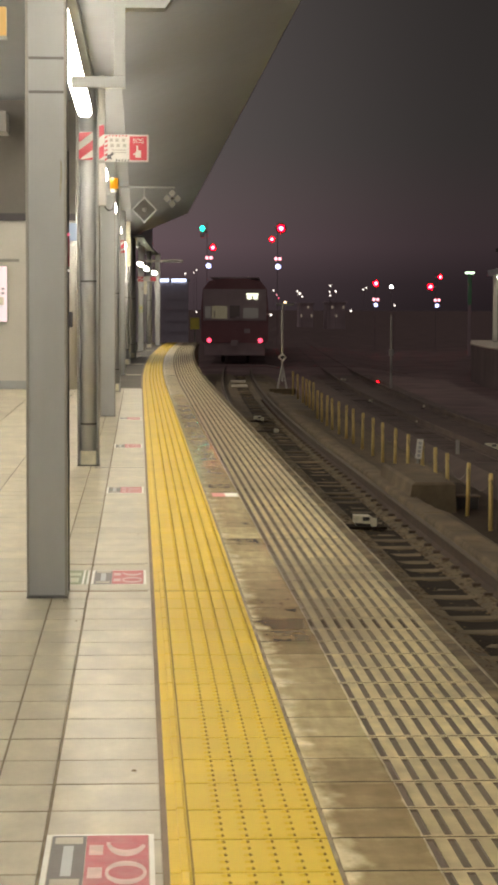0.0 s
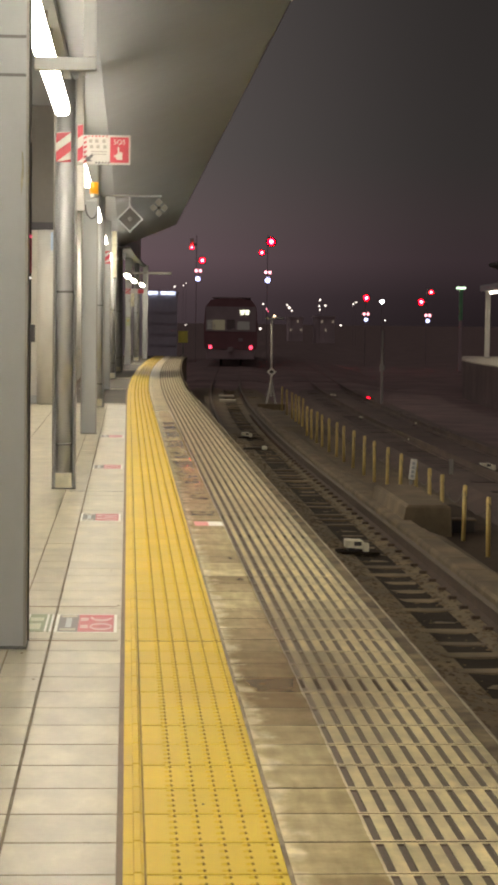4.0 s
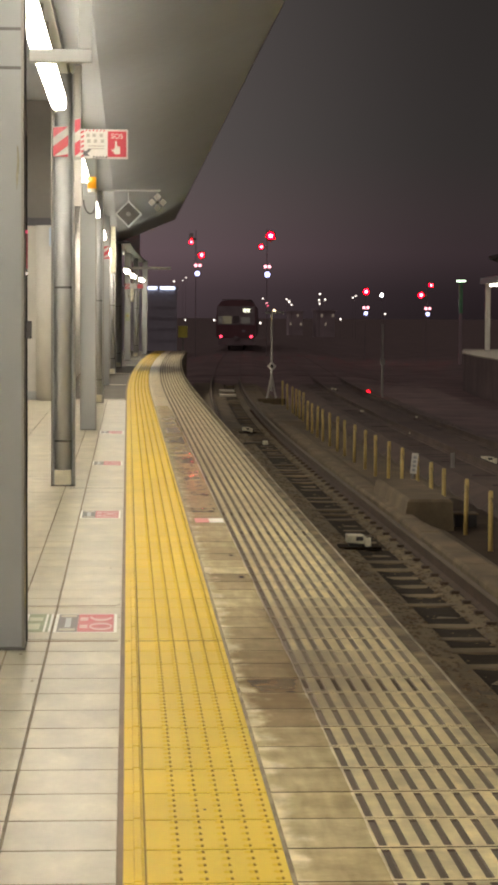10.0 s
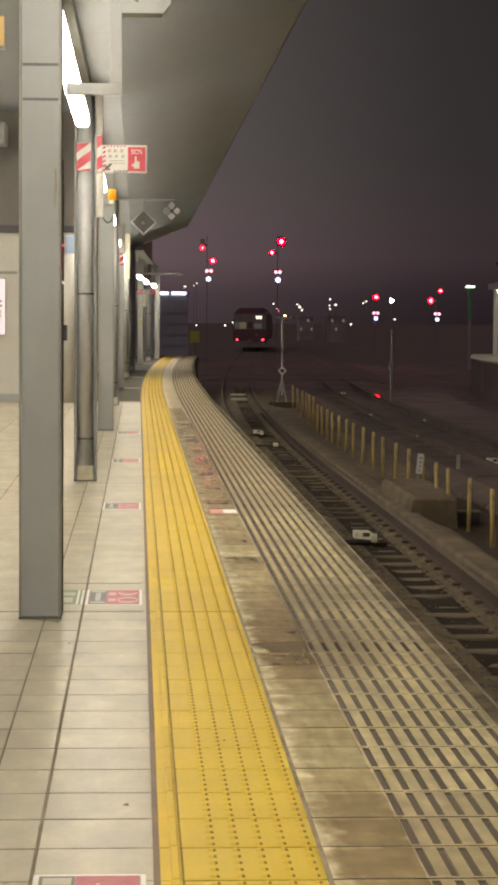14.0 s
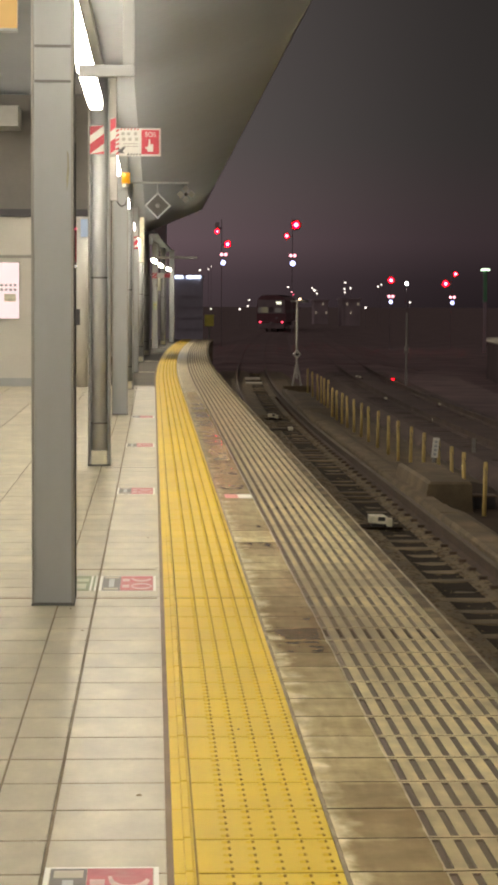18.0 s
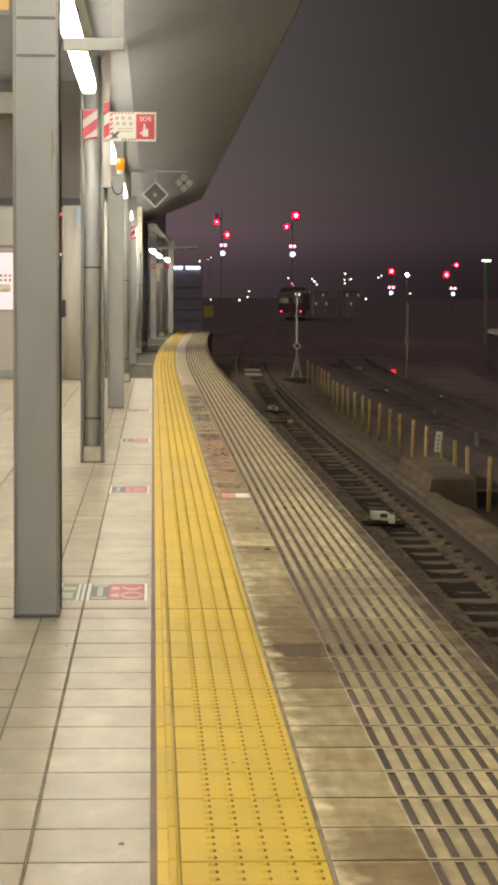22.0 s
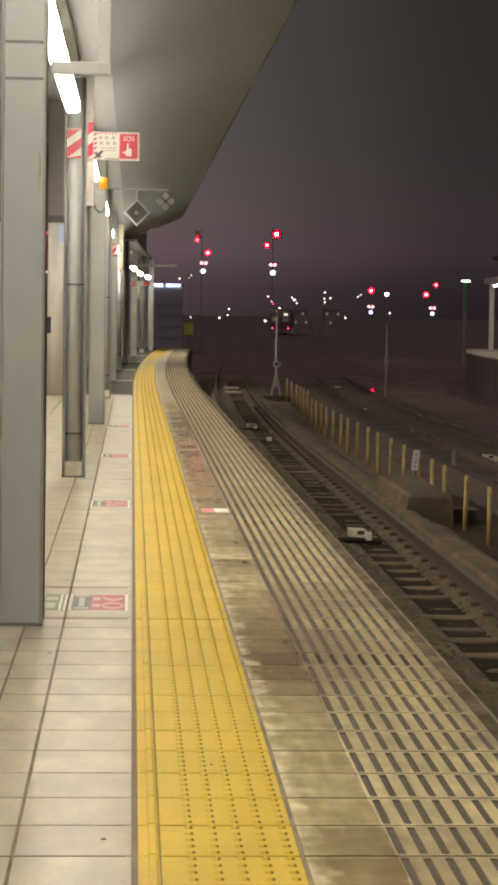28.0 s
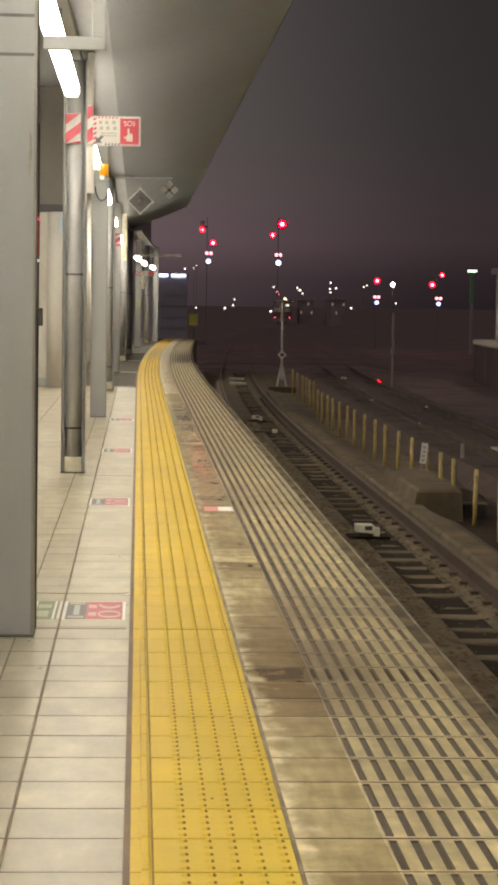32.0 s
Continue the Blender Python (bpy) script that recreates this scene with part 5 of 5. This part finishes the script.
def beacon(x, y, label, size=1.0):
    ob = thing("track_beacon", along(x, y, RAIL - 0.16 + 0.16 * size), label, "track beacon")
    ob.scale = (size, size, size)
    part("base", Mesh().box(-0.26, 0.27, -0.22, 0.2, -0.165, -0.135, bev=0.01), M_TARBOARD, ob, "dark tarred base board")
    part("case", Mesh().add([(-0.155, -0.13, -0.085), (0.06, -0.13, -0.105), (0.085, -0.13, -0.02), (0.055, -0.13, 0.0), (-0.155, -0.13, 0.006), (-0.155, 0.12, -0.085), (0.06, 0.12, -0.105), (0.085, 0.12, -0.02), (0.055, 0.12, 0.0), (-0.155, 0.12, 0.006)], [(0, 1, 2, 3, 4), (9, 8, 7, 6, 5), (0, 5, 6, 1), (1, 6, 7, 2), (2, 7, 8, 3), (3, 8, 9, 4), (4, 9, 5, 0)]), M_CREAM, ob, "cream cast case")
    part("support", Mesh().box(-0.12, 0.04, -0.09, 0.09, -0.1345, -0.09), M_DARKLINE, ob)
    part("foot", Mesh().box(0.062, 0.14, -0.165, -0.09, -0.134, -0.025, bev=0.012), M_CREAM, ob)
    part("recess", Mesh().box(-0.045, 0.045, -0.138, -0.1305, -0.06, -0.01), M_DARKLINE, ob)


beacon(2.62, 23.1, "cream track beacon box between the rails", 0.88)
beacon(2.60, 45.4, "cream track beacon box between the rails", 0.75)
beacon(6.37, 35.9, "cream track beacon box on the second track", 0.85)
beacon(7.17, 51.5, "small cream track beacon box beside the second track", 0.5)
beacon(6.15, 44.4, "small cream track beacon box on the second track", 0.5)
beacon(6.06, 54.6, "small cream track beacon box on the second track", 0.5)
beacon(6.38, 71.0, "small cream track beacon box on the second track", 0.6)
pipe = thing("track_cable", along(2.3, 40.7, -1.2), "thin pale cable pipe laid across the sleepers", "cable")
part("pipe", Mesh().tube((0, 0, 0), (0.42, 0.12, 0.01), 0.02, n=8), M_CABLE, pipe)
part("end_cap", Mesh().box(0.38, 0.48, 0.07, 0.17, -0.03, 0.045, bev=0.012), M_CREAM, pipe, "cream end cap")
for y in (65.4, 69.4):
    cb = thing("crossing_board", along(2.65, y, RAIL - 0.15), "pale weathered board lying between the rails", "board", "boards between the rails")
    part("plank", Mesh().box(-0.26, 0.26, -0.45, 0.45, 0.0, 0.06, bev=0.01), M_PALE, cb)
junk = thing("junction_box", along(4.30, 26.05, -1.33), "dark trackside junction box with a pale lid", "junction box")
part("body", Mesh().box(-0.14, 0.14, -0.14, 0.14, 0, 0.16, bev=0.015), M_DARKLINE, junk)
part("lid", Mesh().box(-0.16, 0.16, -0.16, 0.16, 0.16, 0.18, bev=0.006), M_CONC, junk)

# red spot beside the track, built as a small glowing lens
spotcase = thing("red_spot_case", pose(7.87, 66.8, -1.42), "low dark case with a small glowing red lens", "railway signal")
part("case", Mesh().box(-0.13, 0.13, -0.08, 0.1, 0, 0.34, bev=0.02), M_DARKLINE, spotcase)
part("lens", Mesh().dome((0, -0.081, 0.24), 0.075, (0, -1, 0), 0.6, 12, 3), G_RED, spotcase, "glowing red lens", smooth=True)

# masts between the tracks
ms = thing("track_mast", pose(4.31, 61, -1.42), "thin grey mast with a small diamond plate between the tracks", "mast")
part("pole", Mesh().tube((0, 0, 0.5), (0, 0, 2.85), 0.035, n=10), M_SIGNWHITE, ms)
part("crossarm", Mesh().box(-0.2, 0.35, -0.03, 0.03, 2.8, 2.87), M_FLANGE, ms)
part("diamond_plate", Mesh().box(-0.10, 0.10, -0.06, -0.04, -0.10, 0.10, turn=Matrix.Translation((0, 0, 1.24)) @ q45), M_WHITE, ms, "white diamond plate")
part("diamond_centre", Mesh().box(-0.05, 0.05, -0.064, -0.06, -0.05, 0.05, turn=Matrix.Translation((0, 0, 1.24)) @ q45), M_DARKLINE, ms)
for s in (-1, 1):
    part("leg", Mesh().tube((s * 0.14, 0, 0.28), (0, 0, 1.0), 0.03, n=8), M_SIGNWHITE, ms)
part("footing", Mesh().box(-0.4, 0.4, -0.3, 0.3, 0.1, 0.30, bev=0.02), M_CONC, ms)
m2 = thing("track_mast", pose(8.12, 65, -1.42), "dark trackside pole with a thick joint", "mast")
part("pole", Mesh().tube((0, 0, 0), (0, 0, 2.5), 0.04, 0.03, n=10), M_FLANGE, m2)
part("joint", Mesh().tube((0, 0, 1.2), (0, 0, 1.4), 0.08, n=10), M_FLANGE, m2)

# ---------------------------------------------------------------- far platform
fp = tagged(part("far_platform", Mesh().ribbon([(11.25, -1.42), (19, -1.42), (19, -0.05), (11.25, -0.05)], 20, 70, 2), M_FARSIDE), "pale far platform across the tracks", "platform", kind="structure")
part("top_paving", Mesh().ribbon([(11.2, -0.048), (19, -0.048), (19, 0.0), (11.2, 0.0)], 20, 70, 2), M_PALE, fp, "pale lit platform paving")
wedge = Mesh()
for z0, z1, inset in ((-1.42, -0.05, 0.05), (-0.048, 0.0, 0.0)):
    wx = [(11.2 + inset + bend(70), 70), (11.45 + inset + bend(76), 76), (12.4 + inset + bend(84), 84), (19 + bend(84), 84), (19 + bend(70), 70)]
    wedge.add([(x, y, z) for z in (z0, z1) for x, y in wx], [(4, 3, 2, 1, 0), (5, 6, 7, 8, 9)] + [(i, (i + 1) % 5, 5 + (i + 1) % 5, 5 + i) for i in range(5)], 0 if z1 < -0.04 else 1)
part("platform_end", wedge, [M_FARSIDE, M_PALE], fp, "narrowing end of the far platform")
fc = thing("far_canopy", pose(0, 0, 0), "grey canopy of the far platform", "canopy", kind="structure")
part("beam", Mesh().ribbon([(12.7, 2.62), (13.1, 2.62), (13.1, 2.85), (12.7, 2.85)], 24, 81, 3), M_BEAM, fc)
part("roof", Mesh().ribbon([(11.6, 3.3), (12.9, 2.86), (14.6, 3.3), (14.6, 3.4), (12.9, 2.98), (11.6, 3.4)], 24, 70, 3), M_FARROOF, fc)
for y in (80.0, 73.0, 66.0, 59.0):
    h_pillar(along(12.9, y), False, "white steel pillar on the far platform", top=2.62, paint=M_WHITE)
for y in (75.5, 70.5, 65.5, 60.5):
    line_lamp(along(12.9, y, 2.5), 3.6, "white line lamp on the far platform", G_FARTUBE, up=0.13)

# ---------------------------------------------------------------- signals


def signal_mast(name_label, x, y, base, heads, top):
    """Heads: x offset, z, lens radius, material, backplate radius."""
    ob = thing("railway_signal", pose(x, y, base), name_label, "railway signal", "railway signals")
    part("mast", Mesh().tube((0, 0.45, 0), (0, 0.45, top - base), 0.024, 0.02, n=8), M_DARKPOLE, ob)
    for dx, z, r, m, br in heads:
        hd = part("signal_head", Mesh().tube((dx, -0.02, z - base), (dx, 0.2, z - base), br, br * 0.8, n=24), M_HALOPLATE if m in (G_RED, G_REDBIG) else M_SIGNALHAZE, ob, "round signal head, halo and haze put into its colour")
        part("lens", Mesh().dome((dx, -0.021, z - base), 0.98 * r, (0, -1, 0), 0.45, 16, 4), m, hd, smooth=True)
        if m in (G_RED, G_REDBIG):
            part("bulb", Mesh().dome((dx, -0.021 - 0.40 * r, z - base), 0.60 * r, (0, -1, 0), 0.6, 12, 3), G_CORE, hd, "white-hot lamp centre", smooth=True)
        part("bracket", Mesh().box(min(dx, 0) - 0.03, max(dx, 0) + 0.03, 0.36, 0.44, z - base - 0.04, z - base + 0.04), M_SIGNALHAZE, ob)
    return ob


SY, GB = 130.0, -1.52
sigA = signal_mast("tall railway signal on a dark mast with red and white lights", 4.35, SY, GB, [(0.35, 5.11, 0.16, G_RED, 0.25), (-0.02, 4.46, 0.10, G_PINK, 0.13), (0.24, 4.46, 0.10, G_PINK, 0.13), (0.08, 3.95, 0.16, G_BLUE, 0.16)], 6.7)
signal_mast("tall railway signal on a dark mast with red and blue-white lights", 8.87, SY, GB, [(0.19, 6.36, 0.21, G_REDBIG, 0.34), (-0.40, 5.66, 0.14, G_RED, 0.21), (-0.13, 4.42, 0.10, G_PINK, 0.13), (0.12, 4.42, 0.10, G_PINK, 0.13), (0.0, 3.92, 0.17, G_BLUE, 0.21)], 6.8)
signal_mast("low railway signal with red and white lights", 15.17, SY, GB, [(0.0, 2.88, 0.16, G_RED, 0.25), (-0.12, 1.86, 0.09, G_PINK, 0.12), (0.12, 1.86, 0.09, G_PINK, 0.12), (0.0, 1.51, 0.12, G_BLUE, 0.16)], 3.2)
signal_mast("low railway signal with two red lights and white lights", 19.1, SY, GB, [(0.22, 3.31, 0.12, G_RED, 0.18), (-0.41, 2.68, 0.16, G_RED, 0.25), (-0.09, 1.83, 0.09, G_PINK, 0.12), (0.15, 1.83, 0.09, G_PINK, 0.12), (0.03, 1.48, 0.12, G_BLUE, 0.16)], 3.6)
# the head that changes from green to red: an added blade slides over the unlit lens
head2 = part("signal_head", Mesh().box(-0.45, -0.17, -0.02, 0.15, 7.29, 8.02, bev=0.05), M_SIGNALHAZE, sigA, "two-lens signal head, paled to melt into the haze")
part("lens", Mesh().dome((-0.31, -0.021, 7.87), 0.12, (0, -1, 0), 0.7, 14, 4), G_GREEN, head2, "green lens", smooth=True)
part("lens", Mesh().dome((-0.31, -0.021, 7.44), 0.12, (0, -1, 0), 0.7, 14, 4), G_RED, head2, "red lens", smooth=True)
part("bulb", Mesh().dome((-0.31, -0.085, 7.44), 0.06, (0, -1, 0), 0.6, 12, 3), G_CORE, head2, "white-hot lamp centre", smooth=True)
part("bracket", Mesh().box(-0.3, 0.0, 0.15, 0.5, 7.6, 7.7), M_DARKLINE, sigA)
blade = part("blade", Mesh().tube((0, -0.15, 0), (0, -0.022, 0), 0.14, n=20), M_SIGNALHAZE, sigA, "added sliding cap that hides the unlit lens")

# ---------------------------------------------------------------- lamps and buildings in the distance


def far_lamp(x, y, z, r, m, label, group="far lamps"):
    g = -1.42 + fall(min(y, 340))
    ob = thing("street_lamp", pose(x, y, g), label, "lamp", group)
    part("pole", Mesh().tube((0, 0.1, 0), (0, 0.1, z - g), 0.018, n=6), M_DARKPOLE, ob)
    part("globe", Mesh().dome((0, 0, z - g), 0.64 * r, (0, -1, 0), 0.8, 10, 3), m, ob, "glowing globe", smooth=True)


for x, z, r in ((23.7, 3.38, 0.28), (23.34, 3.74, 0.2), (24.07, 2.93, 0.2), (28.21, 4.55, 0.22), (28.12, 3.65, 0.2), (29.02, 3.74, 0.24), (28.21, 3.12, 0.2), (33.09, 4.01, 0.2), (33.54, 4.28, 0.18), (31.29, 0.87, 0.24), (19.83, 3.83, 0.2), (19.47, 0.24, 0.28), (6.82, 6.23, 0.22), (8.52, 6.77, 0.13), (8.1, 6.4, 0.12)):
    far_lamp(x, 300, z, r, G_FAR, "small white lamp far across the yard")
far_lamp(20.37, 300, 3.11, 0.2, G_PINK, "small pink-red lamp far across the yard")
far_lamp(20.6, 300, 2.75, 0.17, G_LED, "small red lamp far across the yard")
far_lamp(21.54, 300, 2.04, 0.34, G_AMBER, "small amber lamp far across the yard")
far_lamp(12.7, 300, 0.6, 0.25, G_FAR, "small white lamp low in the distance")
far_lamp(13.9, 300, 1.05, 0.2, G_FAR, "small white lamp low in the distance")
far_lamp(14.1, 300, 1.9, 0.2, G_FAR, "small white lamp low in the distance")
far_lamp(8.5, 300, 0.6, 0.17, G_FAR, "small white lamp low in the distance")
far_lamp(16.3, 131, 2.68, 0.17, G_STAR, "bright white yard lamp on a pole")
far_lamp(16.27, 129, 1.48, 0.09, G_FAR, "small white lamp on a pole")
gl = thing("street_lamp", pose(19.61, 120, -1.48), "greenish flat lamp on a pale pole", "lamp", "far lamps")
part("head", Mesh().box(-0.26, 0.26, -0.1, 0.1, 4.84, 4.96, bev=0.02), G_GREENLAMP, gl, "glowing greenish lamp head")
# the lamp's green light on the upper pole is painted in
part("pole", Mesh().box(-0.10, 0.10, -0.1, 0.1, 3.0, 4.83, bev=0.02), mat("lamp_lit_green_pole", (0.20, 0.52, 0.27), 0.5, vary=0.15, scale=2), gl, "upper pole, coloured by the lamp's green light")
part("pole_foot", Mesh().box(-0.08, 0.08, -0.08, 0.08, 0, 2.998, bev=0.02), M_FARHUT, gl, "lower pole, coloured to melt into the haze")

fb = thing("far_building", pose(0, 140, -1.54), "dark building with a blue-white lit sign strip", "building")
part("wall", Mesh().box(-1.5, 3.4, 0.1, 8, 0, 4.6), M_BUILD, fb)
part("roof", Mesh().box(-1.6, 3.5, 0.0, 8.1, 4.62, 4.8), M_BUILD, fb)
for a, b in ((0.5, 0.8), (1.15, 2.05), (2.25, 3.25)):
    part("sign_strip", Mesh().box(a, b, 0.0, 0.095, 4.6, 4.8), G_STRIP, fb, "glowing blue-white sign strip")
for i in range(3):
    for j in range(4):
        win = part("window", Mesh().box(1.2 + i * 0.75, 1.75 + i * 0.75, 0.06, 0.098, 1.2 + j * 0.75, 1.6 + j * 0.75), M_BUILD, fb)
        part("sill", Mesh().box(1.15 + i * 0.75, 1.8 + i * 0.75, 0.02, 0.097, 1.12 + j * 0.75, 1.18 + j * 0.75), M_BUILD, win)
G_DIM = glow("dim_far_window", (1.0, 0.8, 0.62), 0.16)
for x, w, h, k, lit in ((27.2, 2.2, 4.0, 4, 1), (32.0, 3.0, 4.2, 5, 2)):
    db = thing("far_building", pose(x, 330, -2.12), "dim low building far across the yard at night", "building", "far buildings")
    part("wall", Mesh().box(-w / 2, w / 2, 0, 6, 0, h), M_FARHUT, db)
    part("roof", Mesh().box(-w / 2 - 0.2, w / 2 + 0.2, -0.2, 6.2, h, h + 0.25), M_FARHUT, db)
    for j in range(2):
        for i in range(k):
            a = -w / 2 + w * (i + 0.25) / k
            part("window", Mesh().box(a, a + w * 0.5 / k, -0.05, 0.0, 1.9 + 1.4 * j, 2.35 + 1.4 * j), G_DIM if (i + j + lit) % 3 == 1 and lit else M_FARHUT, db)
ye = thing("end_sign", pose(2.13, 78, -1.3), "small yellow sign at the platform end", "sign")
part("plate", Mesh().box(-0.175, 0.175, -0.02, 0, 1.77, 2.21, bev=0.005), M_YSIGN, ye)
part("pole", Mesh().tube((0, 0.03, 0), (0, 0.03, 2.1), 0.03, n=8), M_GALV, ye)

# ---------------------------------------------------------------- departing train: origin at the rail top under its tail
train = thing("commuter_train", pose(4.1, 87.2, -1.1), "red and dark commuter train with glowing red tail lamps", "train")


def car(y0, length):
    prof = [(-1.4, 0.9), (-1.45, 1.1), (-1.45, 2.3), (-1.38, 3.2), (-1.1, 3.55), (-0.5, 3.66), (0.5, 3.66), (1.1, 3.55), (1.38, 3.2), (1.45, 2.3), (1.45, 1.1), (1.4, 0.9)]
    m = Mesh()
    n = len(prof)
    m.add([(x, y, z) for y in (y0, y0 + length) for x, z in prof], [(i, (i + 1) % n, n + (i + 1) % n, n + i) for i in range(n)] + [tuple(range(n))[::-1], tuple(range(n, 2 * n))])
    b = part("body", m, M_TRAIN, train, "red car body")
    part("roof", Mesh().box(-1.05, 1.05, y0 + 0.1, y0 + length - 0.1, 3.665, 3.72), M_TRAINHAZE, train)
    for s in (-1, 1):
        for k in range(5):
            part("side_window", Mesh().box(min(s * 1.462, s * 1.44), max(s * 1.462, s * 1.44), y0 + 2 + k * 3.5, y0 + 3.8 + k * 3.5, 1.85, 2.25), M_GLASS, train)
    for yy in (y0 + 3, y0 + length - 3):
        part("bogie", Mesh().box(-0.95, 0.95, yy - 1.4, yy + 1.4, 0.3, 0.75, bev=0.05), M_TRAINHAZE, train)
        for s in (-1, 1):
            for d in (-1.05, 1.05):
                part("wheel", Mesh().tube((s * 0.5, yy + d, 0.43), (s * 0.6, yy + d, 0.43), 0.43, n=18), M_RUST, train)
    return b


car(0.0, 19.5)
car(20.0, 19.5)
part("skirt", Mesh().box(-1.3, 1.3, 0.05, 0.3, 0.35, 0.9, bev=0.03), M_TRAINHAZE, train, "skirt, paled like haze")
part("coupler", Mesh().box(-0.15, 0.15, -0.45, 0.05, 0.75, 1.0, bev=0.03), M_TRAINHAZE, train)
part("window_band", Mesh().box(-1.36, 1.36, -0.03, 0.0, 1.85, 3.2, bev=0.01), M_TRAINHAZE, train, "upper front, paled like haze")
for s in (-1, 1):
    tl = part("tail_lamp", Mesh().tube((s * 1.1, -0.05, 1.0), (s * 1.1, 0.02, 1.0), 0.13, n=16), M_TRAINHAZE, train)
    part("lens", Mesh().dome((s * 1.1, -0.051, 1.0), 0.098, (0, -1, 0), 0.6, 14, 4), G_TAIL, tl, "glowing red lens", smooth=True)
w1 = part("cab_window", Mesh().box(-0.98, -0.32, -0.045, -0.03, 1.93, 2.48, bev=0.005), G_CAB, train, "dim warm lit cab window")
part("wiper", Mesh().box(-0.9, -0.86, -0.055, -0.046, 1.95, 2.3), M_TRAINHAZE, w1)
part("cab_window", Mesh().box(-1.28, -1.02, -0.045, -0.03, 1.95, 2.46, bev=0.005), G_PALEWIN, train, "dim side pane of the cab")
door = part("end_door_window", Mesh().box(-0.22, 0.22, -0.045, -0.03, 1.95, 2.5, bev=0.005), M_GLASS, train)
part("door_frame", Mesh().box(-0.26, 0.28, -0.052, -0.03, 2.505, 2.56).box(0.225, 0.28, -0.052, -0.03, 1.9, 2.503).box(0.06, 0.2, -0.052, -0.046, 1.95, 2.02), M_TRAINHAZE, door, "pale frame of the end door")
part("cab_window", Mesh().box(0.36, 1.02, -0.045, -0.03, 1.95, 2.4, bev=0.005), G_PALEWIN, train, "dim lit cab window")
dp = part("destination_panel", Mesh().box(0.49, 1.01, -0.05, -0.03, 2.93, 3.02, bev=0.005), G_DEST, train, "glowing pale destination panel")
for a in (0.53, 0.79):
    part("lit_block", Mesh().box(a, a + 0.19, -0.058, -0.031, 2.77, 2.925, bev=0.02), G_DEST, dp)
part("emblem", Mesh().box(0.42, 0.66, -0.012, 0.0, 1.32, 1.5, bev=0.005), M_TRAINHAZE, train, "small pale emblem")

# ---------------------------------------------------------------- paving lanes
paving("paving_tactile", 0.080, tactile(), [M_YELLOW, M_DOTSHADEJOINT], "yellow tactile tiles with raised dots", "tactile_tile", 120, 76, "far_tactile_tiles", 0.345)
paving("paving_inner_line", 0.023, inner_line(), [M_YELLOW, M_DOTSHADEJOINT], "yellow guide line tiles beside the dots", "line_tile", 120, 76, "far_line_tiles", 0.057)
paving("paving_border", 0.43, border_tile(), [M_BORDER, M_SLOT, M_DARKJOINT], "damp brown border tiles with long dark grooves", "border_tile", 120, 76, "far_border_tiles", 0.725, soil=tile_soil)
paving("paving_grey", -0.28, slab(0.294, PITCH, side=0.009), [M_TILE, M_JOINT], "pale beige floor tiles beside the yellow strip", "floor_tile", 100, 32.2, "far_floor_tiles", 0.28)
paving("paving_narrow", -0.44, slab(0.16, PITCH, side=0.008), [M_TILE, M_JOINT], "narrow pale beige floor tiles", "floor_tile", 100, 32.2, "far_floor_tiles", 0.155)
for c in range(10):
    paving("paving_floor", -0.44 - 0.6 * (c + 1), slab(0.6, PITCH), [M_TILE, M_JOINT], "pale beige floor tiles of the inner platform", "floor_tile", 100 if c < 3 else 0, 32.2, "far_floor_tiles", 0.6)


def motions():
    rows = [(0, 4.10, 87.2, -0.10), (3, 5.21, 104.9, -0.10), (6, 6.45, 124.5, -0.15), (9, 7.60, 143.5, -0.20), (13, 9.05, 167.4, -0.27), (16, 10.6, 189.0, -0.38), (19, 12.5, 210.5, -0.46), (20, 13.4, 217.5, -0.44), (23, 16.9, 240.0, -0.51), (24.5, 18.7, 255.5, -0.55), (28, 20.6, 285.0, -0.66), (32, 22.3, 316.2, -0.76)]
    keys = []
    for i, (t, x, y, z) in enumerate(rows):
        a, b = rows[max(0, i - 3)], rows[min(len(rows) - 1, i + 3)]
        keys.append((t, pose(x, y, z - 1.0, 0, 0, -math.degrees(math.atan2(b[1] - a[1], b[2] - a[2])))))
    walk(train, keys)
    walk(blade, [(0, pose(-0.31, 0, 7.44)), (2.0, pose(-0.31, 0, 7.44)), (2.1, pose(-0.31, 0, 7.87)), (32, pose(-0.31, 0, 7.87))])


motions()
